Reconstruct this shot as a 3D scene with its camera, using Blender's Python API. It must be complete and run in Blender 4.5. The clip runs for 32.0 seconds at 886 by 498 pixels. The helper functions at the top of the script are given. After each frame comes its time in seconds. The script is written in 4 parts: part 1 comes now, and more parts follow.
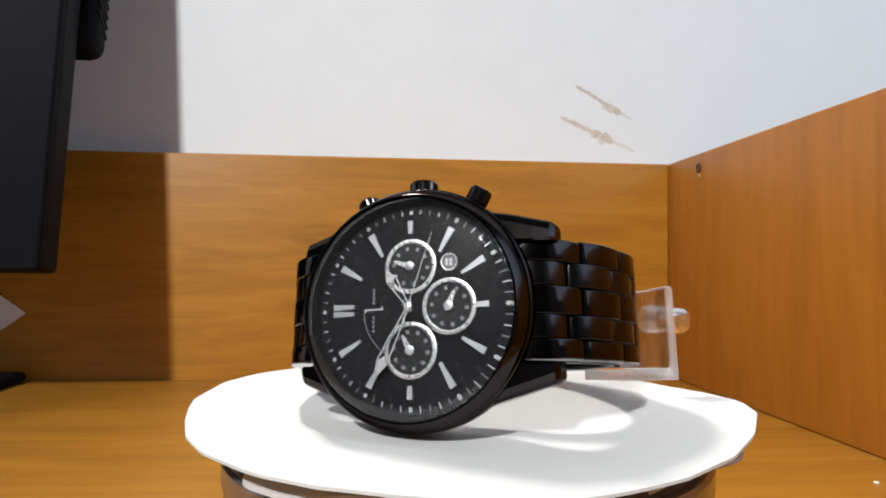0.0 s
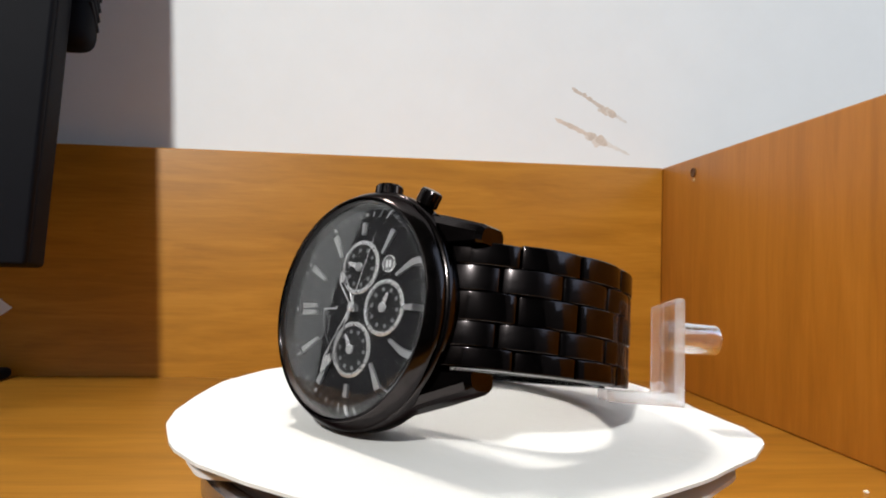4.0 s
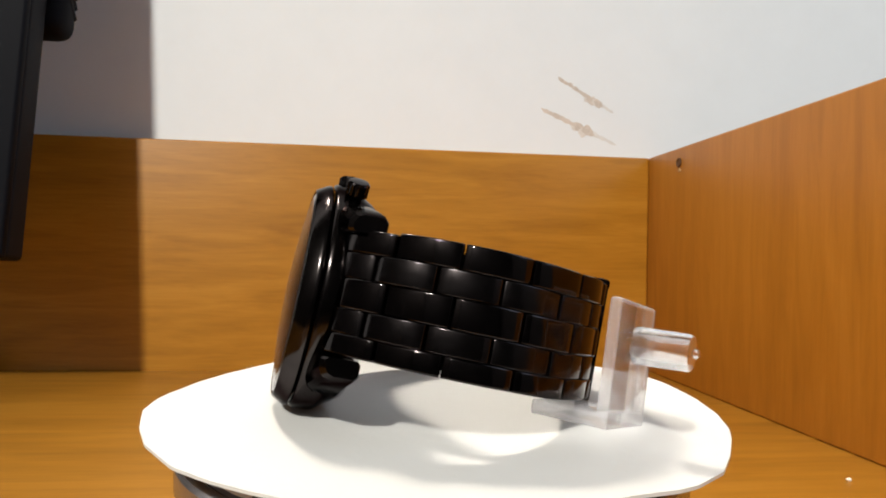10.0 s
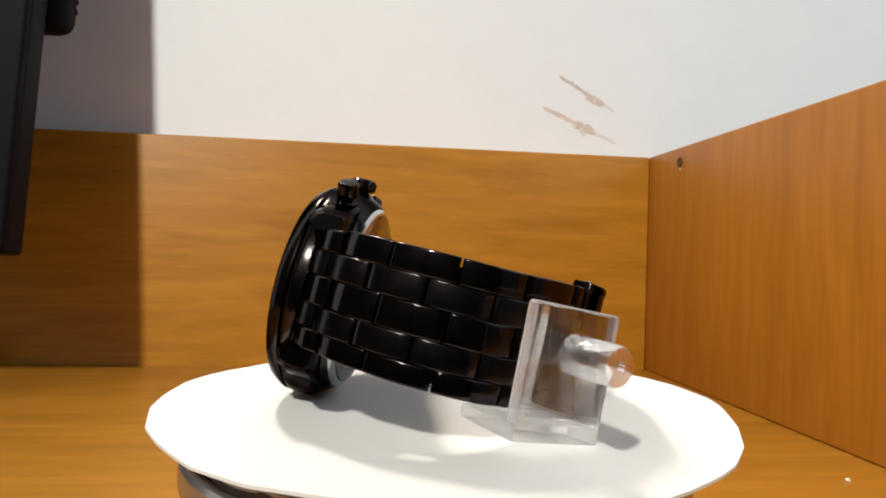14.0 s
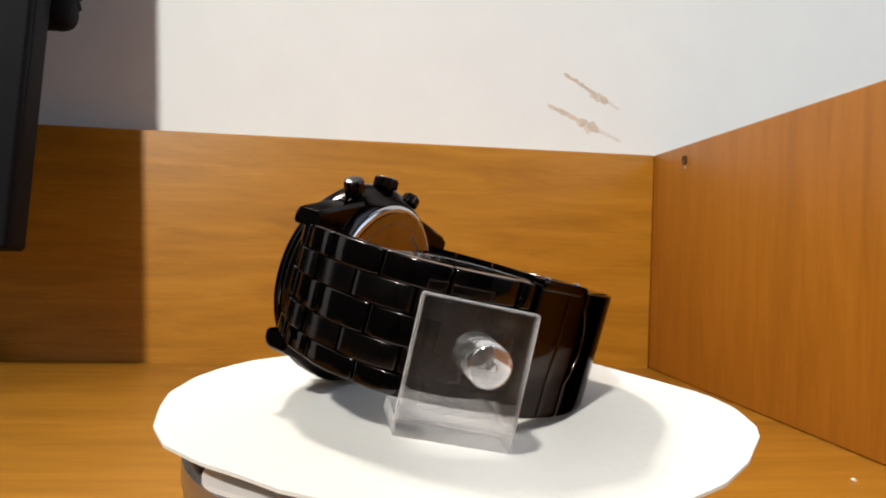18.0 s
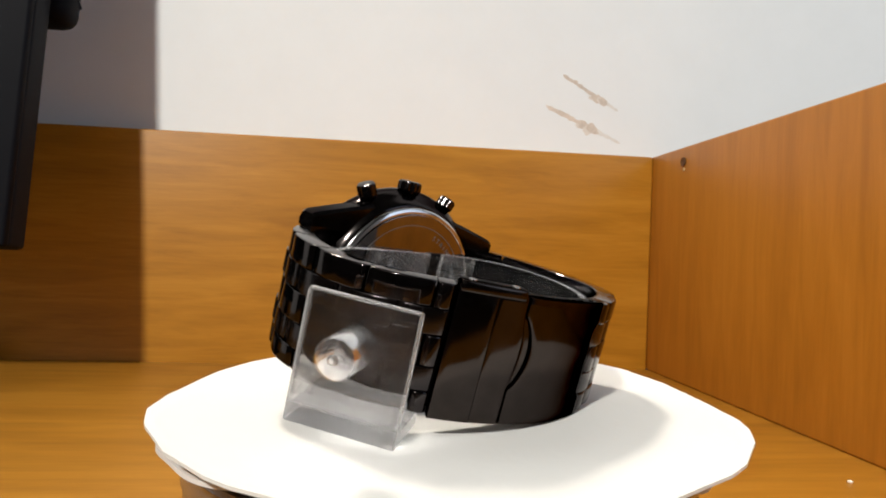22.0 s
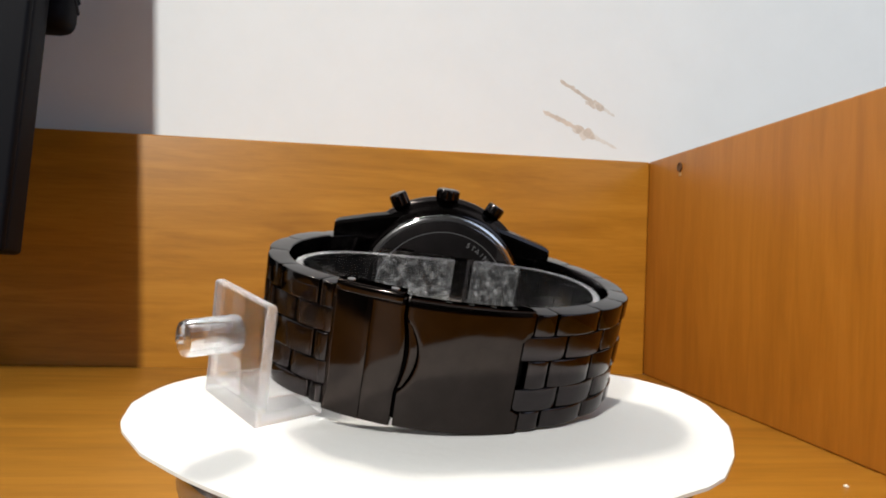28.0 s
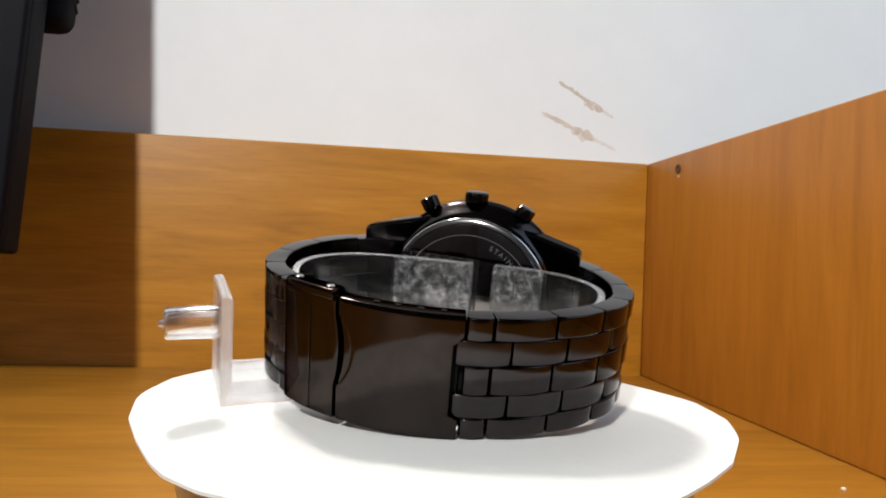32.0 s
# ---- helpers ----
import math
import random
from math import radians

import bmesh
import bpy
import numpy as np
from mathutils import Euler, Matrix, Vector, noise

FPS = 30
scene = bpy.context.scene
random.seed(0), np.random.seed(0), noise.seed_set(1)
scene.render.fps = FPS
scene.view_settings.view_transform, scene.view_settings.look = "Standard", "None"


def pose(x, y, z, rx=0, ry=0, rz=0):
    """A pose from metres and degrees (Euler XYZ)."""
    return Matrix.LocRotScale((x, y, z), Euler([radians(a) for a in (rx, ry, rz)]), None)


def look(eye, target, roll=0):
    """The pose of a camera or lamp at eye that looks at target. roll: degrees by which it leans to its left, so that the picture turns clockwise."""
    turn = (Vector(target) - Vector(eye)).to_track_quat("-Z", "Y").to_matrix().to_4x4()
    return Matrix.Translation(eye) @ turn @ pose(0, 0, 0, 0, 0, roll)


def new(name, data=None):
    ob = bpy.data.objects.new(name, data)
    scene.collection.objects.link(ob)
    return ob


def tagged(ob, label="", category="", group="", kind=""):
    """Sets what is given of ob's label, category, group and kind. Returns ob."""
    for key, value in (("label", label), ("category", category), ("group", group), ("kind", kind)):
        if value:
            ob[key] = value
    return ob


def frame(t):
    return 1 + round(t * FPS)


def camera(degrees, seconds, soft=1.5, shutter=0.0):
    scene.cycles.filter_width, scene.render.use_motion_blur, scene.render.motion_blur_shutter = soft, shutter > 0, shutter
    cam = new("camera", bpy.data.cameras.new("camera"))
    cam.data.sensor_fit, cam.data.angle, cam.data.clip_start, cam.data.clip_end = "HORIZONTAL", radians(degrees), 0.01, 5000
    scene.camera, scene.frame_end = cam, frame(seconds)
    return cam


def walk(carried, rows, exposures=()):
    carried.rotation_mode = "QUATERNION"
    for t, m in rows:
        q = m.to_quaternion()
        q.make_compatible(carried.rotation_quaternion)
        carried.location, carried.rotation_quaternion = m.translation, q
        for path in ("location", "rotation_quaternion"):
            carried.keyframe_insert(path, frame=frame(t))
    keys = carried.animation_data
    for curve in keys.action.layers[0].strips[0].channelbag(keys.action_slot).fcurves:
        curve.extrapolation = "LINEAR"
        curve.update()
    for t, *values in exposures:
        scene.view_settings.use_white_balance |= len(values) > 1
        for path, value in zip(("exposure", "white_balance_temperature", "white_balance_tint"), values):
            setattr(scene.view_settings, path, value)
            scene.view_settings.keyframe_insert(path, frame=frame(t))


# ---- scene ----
MM = 0.001
TURN = -5.497          # degrees the turntable turns in a second

# camera: seconds, x, y, z in millimetres, heading, tilt, lean in degrees
PATH = [
    (0, -17.2, -135.2, 27.15, 5.18, 1.5, 0.51),
    (0.5, -17.32, -135.03, 27.33, 5.18, 1.5, 0.62),
    (1, -17.42, -133.89, 27.52, 5.23, 1.5, 0.81),
    (1.5, -17.27, -133.6, 27.54, 5.36, 1.53, 0.89),
    (2, -17.22, -133.09, 27.65, 5.5, 1.44, 1.03),
    (2.5, -16.99, -133.36, 27.48, 5.49, 1.37, 1.13),
    (3, -16.48, -132.6, 27.13, 5.48, 1.45, 1.21),
    (3.5, -16.39, -132.24, 27.65, 5.62, 1.52, 1.32),
    (5.5, -15.4, -133.37, 28.02, 6.32, 1.08, 1.13),
    (6, -14.76, -131.95, 27.73, 6.5, 0.83, 0.78),
    (6.5, -15.28, -132.65, 27.67, 6.56, 0.46, 1.22),
    (7, -14.97, -131.6, 27.57, 6.45, 0.43, 1.2),
    (7.5, -14.92, -130.63, 27.45, 6.51, 0.43, 1.28),
    (8, -14.8, -130.11, 27.52, 6.61, 0.49, 1.24),
    (8.5, -14.64, -129.51, 27.47, 6.65, 0.59, 1.21),
    (9, -14.63, -130.12, 27.49, 6.72, 0.73, 1.19),
    (9.5, -14.32, -129.97, 27.82, 6.86, 0.77, 1.25),
    (10, -14.34, -129.83, 27.82, 6.8, 0.74, 1.15),
    (10.5, -14.27, -129.62, 27.75, 6.74, 0.69, 1.11),
    (11, -14.34, -129.24, 27.79, 6.85, 0.64, 1.35),
    (11.5, -14.59, -129.68, 28.05, 6.91, 0.52, 1.45),
    (12, -14.88, -129.84, 27.61, 6.79, 0.24, 1.43),
    (12.5, -15.37, -129.92, 27.82, 6.81, 0.35, 1.45),
    (13, -15.48, -130.49, 27.95, 6.8, 0.41, 1.3),
    (13.5, -15.37, -130.22, 28.08, 6.85, 0.56, 1.42),
    (14, -15.52, -129.74, 28.07, 6.92, 0.51, 1.59),
    (14.5, -15.58, -129.27, 27.95, 7.0, 0.53, 1.7),
    (16.5, -16.06, -128.87, 27.59, 6.79, 0.31, 1.86),
    (17, -16.07, -128.76, 27.61, 6.76, 0.31, 1.85),
    (17.5, -16.07, -128.41, 27.61, 6.77, 0.32, 1.86),
    (18, -16.1, -128.31, 27.46, 6.71, 0.35, 1.79),
    (18.5, -16.25, -128.34, 27.42, 6.66, 0.33, 1.91),
    (19, -16.28, -128.21, 27.44, 6.7, 0.34, 1.88),
    (19.5, -16.39, -128.24, 27.38, 6.74, 0.36, 1.87),
    (20, -16.36, -128.15, 27.43, 6.77, 0.34, 1.92),
    (20.5, -16.46, -128.39, 27.59, 6.78, 0.23, 2.04),
    (21, -16.1, -128.42, 27.34, 6.7, 0.35, 1.86),
    (21.5, -16.03, -128.42, 27.5, 6.78, 0.32, 2.0),
    (22, -16.27, -128.81, 27.57, 6.83, 0.4, 2.06),
    (22.5, -16.26, -128.92, 27.57, 6.85, 0.53, 2.09),
    (23, -16.38, -128.83, 27.42, 6.86, 0.64, 2.02),
    (23.5, -16.56, -129.07, 27.52, 6.92, 0.63, 2.14),
    (24, -16.51, -129.39, 27.46, 6.85, 0.37, 2.09),
    (24.5, -16.49, -129.91, 27.54, 6.79, 0.22, 2.05),
    (25, -16.27, -130.16, 27.7, 6.81, 0.31, 1.99),
    (25.5, -16.36, -130.39, 27.85, 6.94, 0.39, 2.13),
    (27.5, -16.18, -130.38, 27.92, 7.06, 0.61, 2.25),
    (28, -15.95, -129.61, 27.72, 7.01, 0.81, 2.05),
    (28.5, -16.51, -129.69, 28.01, 7.19, 0.67, 2.31),
    (29, -16.44, -129.08, 28.03, 7.15, 0.75, 2.33),
    (29.5, -16.62, -128.09, 28.02, 7.22, 0.73, 2.48),
    (30, -16.61, -128.39, 28.06, 7.21, 0.72, 2.49),
    (30.5, -16.6, -128.28, 28.27, 7.21, 0.7, 2.47),
    (31, -16.61, -128.73, 28.15, 7.19, 0.76, 2.38),
    (31.5, -16.55, -129.37, 28.18, 7.2, 0.77, 2.44),
    (32, -16.52, -129.26, 28.01, 7.23, 0.86, 2.3),
]


def eye_pose(x, y, z, heading, tilt, lean):
    e = Vector((x, y, z)) * MM
    h, p = radians(heading), radians(tilt)
    return look(e, e + Vector((math.sin(h) * math.cos(p), math.cos(h) * math.cos(p), math.sin(p))), lean)


cam = camera(68.3, 32.0, soft=1.9)
walk(cam, [(t, eye_pose(*v)) for t, *v in PATH], exposures=[(0.0, -0.03, 6420, 10), (6.0, -0.03, 6820, 10), (13.0, 0.0, 7100, 10), (22.0, 0.0, 7090, 10), (32.0, -0.02, 6640, 10)])

# ---- light ----
DESK = -0.0627
BACK = 0.390
SIDE = 0.2196
RIM = 0.1142           # height of the panels' top edge
WALL = BACK + 0.018

world = bpy.data.worlds.new("world")
scene.world = world
world.use_nodes = True
world.node_tree.nodes["Background"].inputs[0].default_value = (0.5, 0.62, 0.8, 1)
world.node_tree.nodes["Background"].inputs[1].default_value = 0.3


def area_lamp(name, m, size, power, color, size_y=None, spread=None):
    d = bpy.data.lights.new(name, "AREA")
    d.shape = "DISK" if size_y is None else "RECTANGLE"
    d.size, d.energy, d.color = size, power, color
    if size_y:
        d.size_y = size_y
    if spread:
        d.spread = radians(spread)
    ob = new(name, d)
    ob.matrix_world = m
    return ob


# a warm shaded desk lamp above the turntable, the room's ceiling lamp, and an unseen cool fill added at the right
area_lamp("desk_lamp_light", look((-0.205, 0.362, 0.75), (0.05, 0.07, 0)), 0.11, 0.66, (1.0, 0.95, 0.88), spread=58)
area_lamp("ceiling_lamp_light", look((-1.33, -2.67, 2.3), (-0.05, 0.3, 0)), 0.20, 140, (0.965, 0.985, 0.965))
area_lamp("cool_fill_light", look((1.2, -0.45, 0.95), (0.32, 0.40, 0.25)), 1.1, 2.6, (0.58, 0.74, 1.0), 1.2, spread=110)


# ---- materials ----
def node(nt, kind, **inputs):
    n = nt.nodes.new(kind)
    for key, value in inputs.items():
        if key in n.inputs:
            n.inputs[key].default_value = value
    return n


def material(name, color, rough=0.5, metal=0.0, vary=0.0, scale=200.0, stretch=(1, 1, 1), bump=0.0, bump_scale=None,
             spec=0.5, coat=0.0, trans=0.0, ior=1.45, rough_vary=0.0, dark=None, edge=1.0):
    """A plain surface with a two-scale variation of colour and gloss and a fine relief."""
    m = bpy.data.materials.new(name)
    m.use_nodes = True
    nt = m.node_tree
    b = nt.nodes["Principled BSDF"]
    b.inputs["Base Color"].default_value = (*color, 1)
    b.inputs["Roughness"].default_value = rough
    b.inputs["Metallic"].default_value = metal
    b.inputs["Specular IOR Level"].default_value = spec
    b.inputs["Coat Weight"].default_value = coat
    b.inputs["Specular Tint"].default_value = (edge, edge, edge, 1)
    b.inputs["Coat Roughness"].default_value = 0.08
    b.inputs["Transmission Weight"].default_value = trans
    b.inputs["IOR"].default_value = ior
    if vary or bump or rough_vary:
        tc = nt.nodes.new("ShaderNodeTexCoord")
        mp = nt.nodes.new("ShaderNodeMapping")
        mp.inputs["Scale"].default_value = stretch
        nt.links.new(tc.outputs["Object"], mp.inputs["Vector"])
        n1 = node(nt, "ShaderNodeTexNoise", Scale=scale, Detail=6.0, Roughness=0.6)
        n2 = node(nt, "ShaderNodeTexNoise", Scale=scale * 0.13, Detail=3.0)
        for n in (n1, n2):
            nt.links.new(mp.outputs[0], n.inputs["Vector"])
        mix = nt.nodes.new("ShaderNodeMath")
        mix.operation = "ADD"
        nt.links.new(n1.outputs["Fac"], mix.inputs[0])
        nt.links.new(n2.outputs["Fac"], mix.inputs[1])
        if vary:
            ramp = nt.nodes.new("ShaderNodeMapRange")
            ramp.inputs["From Min"].default_value, ramp.inputs["From Max"].default_value = 0.65, 1.35
            nt.links.new(mix.outputs[0], ramp.inputs["Value"])
            mc = nt.nodes.new("ShaderNodeMix")
            mc.data_type = "RGBA"
            low = dark or tuple(c * (1 - vary) for c in color)
            high = tuple(min(1.0, c * (1 + vary * 0.5)) for c in color)
            mc.inputs[6].default_value, mc.inputs[7].default_value = (*low, 1), (*high, 1)
            nt.links.new(ramp.outputs[0], mc.inputs[0])
            nt.links.new(mc.outputs[2], b.inputs["Base Color"])
        if rough_vary:
            rr = nt.nodes.new("ShaderNodeMapRange")
            rr.inputs["From Min"].default_value, rr.inputs["From Max"].default_value = 0.7, 1.3
            rr.inputs["To Min"].default_value, rr.inputs["To Max"].default_value = max(0.02, rough - rough_vary), rough + rough_vary
            nt.links.new(mix.outputs[0], rr.inputs["Value"])
            nt.links.new(rr.outputs[0], b.inputs["Roughness"])
        if bump:
            bp = node(nt, "ShaderNodeBump", Strength=1.0, Distance=bump)
            nb = node(nt, "ShaderNodeTexNoise", Scale=bump_scale or scale, Detail=4.0)
            nt.links.new(mp.outputs[0], nb.inputs["Vector"])
            nt.links.new(nb.outputs["Fac"], bp.inputs["Height"])
            nt.links.new(bp.outputs[0], b.inputs["Normal"])
    return m


def wood(name, along, tone=1.0, seed=0.0, yellow=1.06, spread=0.15):
    """Honey-coloured oak laminate: broad cathedral streaks, fine pores, satin lacquer. along: 0 x, 1 y, 2 z."""
    m = bpy.data.materials.new(name)
    m.use_nodes = True
    nt = m.node_tree
    b = nt.nodes["Principled BSDF"]
    tc = nt.nodes.new("ShaderNodeTexCoord")

    def mapped(long, cross):
        mp = nt.nodes.new("ShaderNodeMapping")
        s = [cross] * 3
        s[along] = long
        mp.inputs["Scale"].default_value = s
        mp.inputs["Location"].default_value = (seed, seed * 0.7, seed * 1.3)
        nt.links.new(tc.outputs["Object"], mp.inputs["Vector"])
        return mp

    def noise_tex(mp, scale, detail, rough=0.55, dist=0.0):
        n = node(nt, "ShaderNodeTexNoise", Scale=scale, Detail=detail, Roughness=rough, Distortion=dist)
        nt.links.new(mp.outputs[0], n.inputs["Vector"])
        return n

    broad = noise_tex(mapped(6.0, 46.0), 1.0, 3.0, 0.5, 1.5)
    streak = noise_tex(mapped(16.0, 170.0), 1.0, 5.0, 0.68, 1.1)
    pores = noise_tex(mapped(40.0, 900.0), 1.0, 3.0)
    ramp = nt.nodes.new("ShaderNodeValToRGB")
    e = ramp.color_ramp.elements
    e[0].position, e[0].color = 0.5 - spread, (0.31 * tone, 0.138 * yellow * tone, 0.0105 * tone, 1)
    e[1].position, e[1].color = 0.5 + spread, (0.49 * tone, 0.242 * yellow * tone, 0.025 * tone, 1)
    mid = e.new(0.5)
    mid.color = (0.41 * tone, 0.190 * yellow * tone, 0.0155 * tone, 1)

    def weigh(a, wa, c, wc):
        x = node(nt, "ShaderNodeMath")
        x.operation = "MULTIPLY"
        x.inputs[1].default_value = wa
        nt.links.new(a, x.inputs[0])
        y = nt.nodes.new("ShaderNodeMath")
        y.operation = "MULTIPLY_ADD"
        y.inputs[1].default_value = wc
        nt.links.new(c, y.inputs[0])
        nt.links.new(x.outputs[0], y.inputs[2])
        return y.outputs[0]

    f = weigh(broad.outputs["Fac"], 0.50, streak.outputs["Fac"], 0.34)
    f = weigh(f, 1.04, pores.outputs["Fac"], 0.12)
    nt.links.new(f, ramp.inputs["Fac"])
    nt.links.new(ramp.outputs["Color"], b.inputs["Base Color"])
    b.inputs["Roughness"].default_value = 0.42
    b.inputs["Specular IOR Level"].default_value = 0.35
    bp = node(nt, "ShaderNodeBump", Strength=0.6, Distance=0.00012)
    nt.links.new(f, bp.inputs["Height"])
    nt.links.new(bp.outputs[0], b.inputs["Normal"])
    return m


def clear_plastic(name, clear, tint=(0.97, 0.97, 0.98), rough=0.02, scale=300.0, scuff=0.07, base=0.0, patch=0.55):
    """Clear moulded acrylic, a little scuffed: part straight-through, part refracting."""
    m = bpy.data.materials.new(name)
    m.use_nodes = True
    nt = m.node_tree
    nt.nodes.remove(nt.nodes["Principled BSDF"])
    out = nt.nodes["Material Output"]
    g = node(nt, "ShaderNodeBsdfGlass", IOR=1.49, Roughness=rough, Color=(*tint, 1))
    t = node(nt, "ShaderNodeBsdfTransparent", Color=(*tint, 1))
    d = node(nt, "ShaderNodeBsdfDiffuse", Color=(0.85, 0.85, 0.87, 1))
    a = node(nt, "ShaderNodeMixShader", Fac=clear)
    nt.links.new(g.outputs[0], a.inputs[1])
    nt.links.new(t.outputs[0], a.inputs[2])
    tc = nt.nodes.new("ShaderNodeTexCoord")
    n = node(nt, "ShaderNodeTexNoise", Scale=scale, Detail=6.0, Roughness=0.7)
    nt.links.new(tc.outputs["Object"], n.inputs["Vector"])
    r = nt.nodes.new("ShaderNodeMapRange")
    r.inputs["From Min"].default_value, r.inputs["From Max"].default_value = patch, patch + 0.2
    r.inputs["To Min"].default_value, r.inputs["To Max"].default_value = base, scuff
    nt.links.new(n.outputs["Fac"], r.inputs["Value"])
    c = nt.nodes.new("ShaderNodeMixShader")
    nt.links.new(r.outputs[0], c.inputs[0])
    nt.links.new(a.outputs[0], c.inputs[1])
    nt.links.new(d.outputs[0], c.inputs[2])
    nt.links.new(c.outputs[0], out.inputs["Surface"])
    return m


def thin_clear(name, gloss, scuff, base, patch, scale):
    """A thin clear sheet: seen straight through, with a gloss at a slant and worn whitish patches."""
    m = bpy.data.materials.new(name)
    m.use_nodes = True
    nt = m.node_tree
    nt.nodes.remove(nt.nodes["Principled BSDF"])
    t = node(nt, "ShaderNodeBsdfTransparent", Color=(0.95, 0.95, 0.955, 1))
    g = node(nt, "ShaderNodeBsdfGlossy", Color=(gloss, gloss, gloss, 1), Roughness=0.06)
    d = node(nt, "ShaderNodeBsdfDiffuse", Color=(0.85, 0.85, 0.87, 1))
    f = node(nt, "ShaderNodeFresnel", IOR=1.45)
    a = nt.nodes.new("ShaderNodeMixShader")
    nt.links.new(f.outputs[0], a.inputs[0])
    nt.links.new(t.outputs[0], a.inputs[1])
    nt.links.new(g.outputs[0], a.inputs[2])
    tc = nt.nodes.new("ShaderNodeTexCoord")
    n = node(nt, "ShaderNodeTexNoise", Scale=scale, Detail=8.0, Roughness=0.75)
    nt.links.new(tc.outputs["Object"], n.inputs["Vector"])
    r = nt.nodes.new("ShaderNodeMapRange")
    r.inputs["From Min"].default_value, r.inputs["From Max"].default_value = patch, patch + 0.16
    r.inputs["To Min"].default_value, r.inputs["To Max"].default_value = base, scuff
    nt.links.new(n.outputs["Fac"], r.inputs["Value"])
    c = nt.nodes.new("ShaderNodeMixShader")
    nt.links.new(r.outputs[0], c.inputs[0])
    nt.links.new(a.outputs[0], c.inputs[1])
    nt.links.new(d.outputs[0], c.inputs[2])
    nt.links.new(c.outputs[0], nt.nodes["Material Output"].inputs["Surface"])
    return m


def bright_edge(name, clear=0.62):
    """Edge of a clear acrylic sheet, its piped light painted in as milky white."""
    m = bpy.data.materials.new(name)
    m.use_nodes = True
    nt = m.node_tree
    nt.nodes.remove(nt.nodes["Principled BSDF"])
    g = node(nt, "ShaderNodeBsdfGlass", IOR=1.49, Roughness=0.25, Color=(0.97, 0.97, 0.98, 1))
    t = node(nt, "ShaderNodeBsdfTransparent", Color=(0.96, 0.96, 0.97, 1))
    d = node(nt, "ShaderNodeBsdfTranslucent", Color=(0.9, 0.9, 0.92, 1))
    f = node(nt, "ShaderNodeBsdfDiffuse", Color=(0.9, 0.9, 0.92, 1))
    a = node(nt, "ShaderNodeMixShader", Fac=0.45)
    b = node(nt, "ShaderNodeMixShader", Fac=0.5)
    c = node(nt, "ShaderNodeMixShader", Fac=clear)
    nt.links.new(g.outputs[0], a.inputs[1])
    nt.links.new(t.outputs[0], a.inputs[2])
    nt.links.new(d.outputs[0], b.inputs[1])
    nt.links.new(f.outputs[0], b.inputs[2])
    nt.links.new(b.outputs[0], c.inputs[1])
    nt.links.new(a.outputs[0], c.inputs[2])
    nt.links.new(c.outputs[0], nt.nodes["Material Output"].inputs["Surface"])
    return m


OAK_BACK = wood("oak_back", 0, 0.985, 0.3, 0.90, 0.165)
OAK_SIDE = wood("oak_side", 2, 0.94, 2.1, 0.805, 0.24)
OAK_TOP = wood("oak_top", 0, 0.88, 5.2, 0.90)
PLASTER = material("white_wall_paint", (0.805, 0.825, 0.85), 0.8, vary=0.03, scale=30, bump=0.00006, bump_scale=160)
ROOM = material("room_wall_paint", (0.07, 0.062, 0.06), 0.8, vary=0.1, scale=8)
CEILING = material("room_ceiling_paint", (0.12, 0.116, 0.115), 0.8, vary=0.05, scale=8)
ROOM_PALE = material("pale_room_wall_paint", (0.11, 0.105, 0.11), 0.8, vary=0.1, scale=8)
FLOOR = material("room_floor_wood", (0.035, 0.020, 0.012), 0.5, vary=0.25, scale=10, stretch=(1, 8, 1))
CHIP = material("chipped_paint", (0.65, 0.565, 0.50), 0.9, vary=0.3, scale=500)
CHIP_WOOD = material("chipped_wood", (0.52, 0.33, 0.16), 0.8, vary=0.2, scale=700)
CHIP_PALE = material("pale_chipped_paint", (0.71, 0.655, 0.61), 0.9, vary=0.2, scale=600)
FAINT = material("faint_scratch", (0.73, 0.71, 0.69), 0.9, vary=0.1, scale=700)
CARD = material("white_card", (0.77, 0.765, 0.75), 0.55, vary=0.02, scale=60, bump=0.00008, bump_scale=400, spec=0.3)
CARD_EDGE = material("under_card", (0.74, 0.73, 0.74), 0.6, vary=0.06, scale=90)
SILVER = material("silver_plastic", (0.33, 0.31, 0.325), 0.22, metal=0.75, rough_vary=0.05, scale=120)
DARK_PLATTER = material("platter_plastic", (0.10, 0.09, 0.11), 0.35, vary=0.15, scale=150)
BLACK = material("black_polished_steel", (0.050, 0.044, 0.044), 0.14, metal=1.0, edge=0.35, vary=0.25, scale=400, rough_vary=0.025, bump=0.000006, bump_scale=500)
BLACK_CLASP = material("black_mirror_steel", (0.045, 0.037, 0.034), 0.09, metal=1.0, edge=0.25, vary=0.3, scale=220, rough_vary=0.045)
BLACK_LINK = material("black_link_steel", (0.048, 0.042, 0.042), 0.105, metal=1.0, edge=0.8, vary=0.25, scale=400, rough_vary=0.025, bump=0.000012, bump_scale=350)
BLACK_BRUSHED = material("black_brushed_steel", (0.053, 0.047, 0.048), 0.20, metal=1.0, edge=0.75, vary=0.2, scale=300, stretch=(1, 1, 3), rough_vary=0.03)
GAP = material("joint_shadow_black", (0.006, 0.006, 0.006), 0.7, spec=0.08)
DIAL = material("black_dial", (0.005, 0.005, 0.006), 0.9, vary=0.1, scale=250, spec=0.06)
SUNK = material("sunk_subdial", (0.006, 0.006, 0.007), 0.6, vary=0.2, scale=3000, spec=0.15)
WHITE_INK = material("white_print", (0.36, 0.36, 0.38), 0.5)
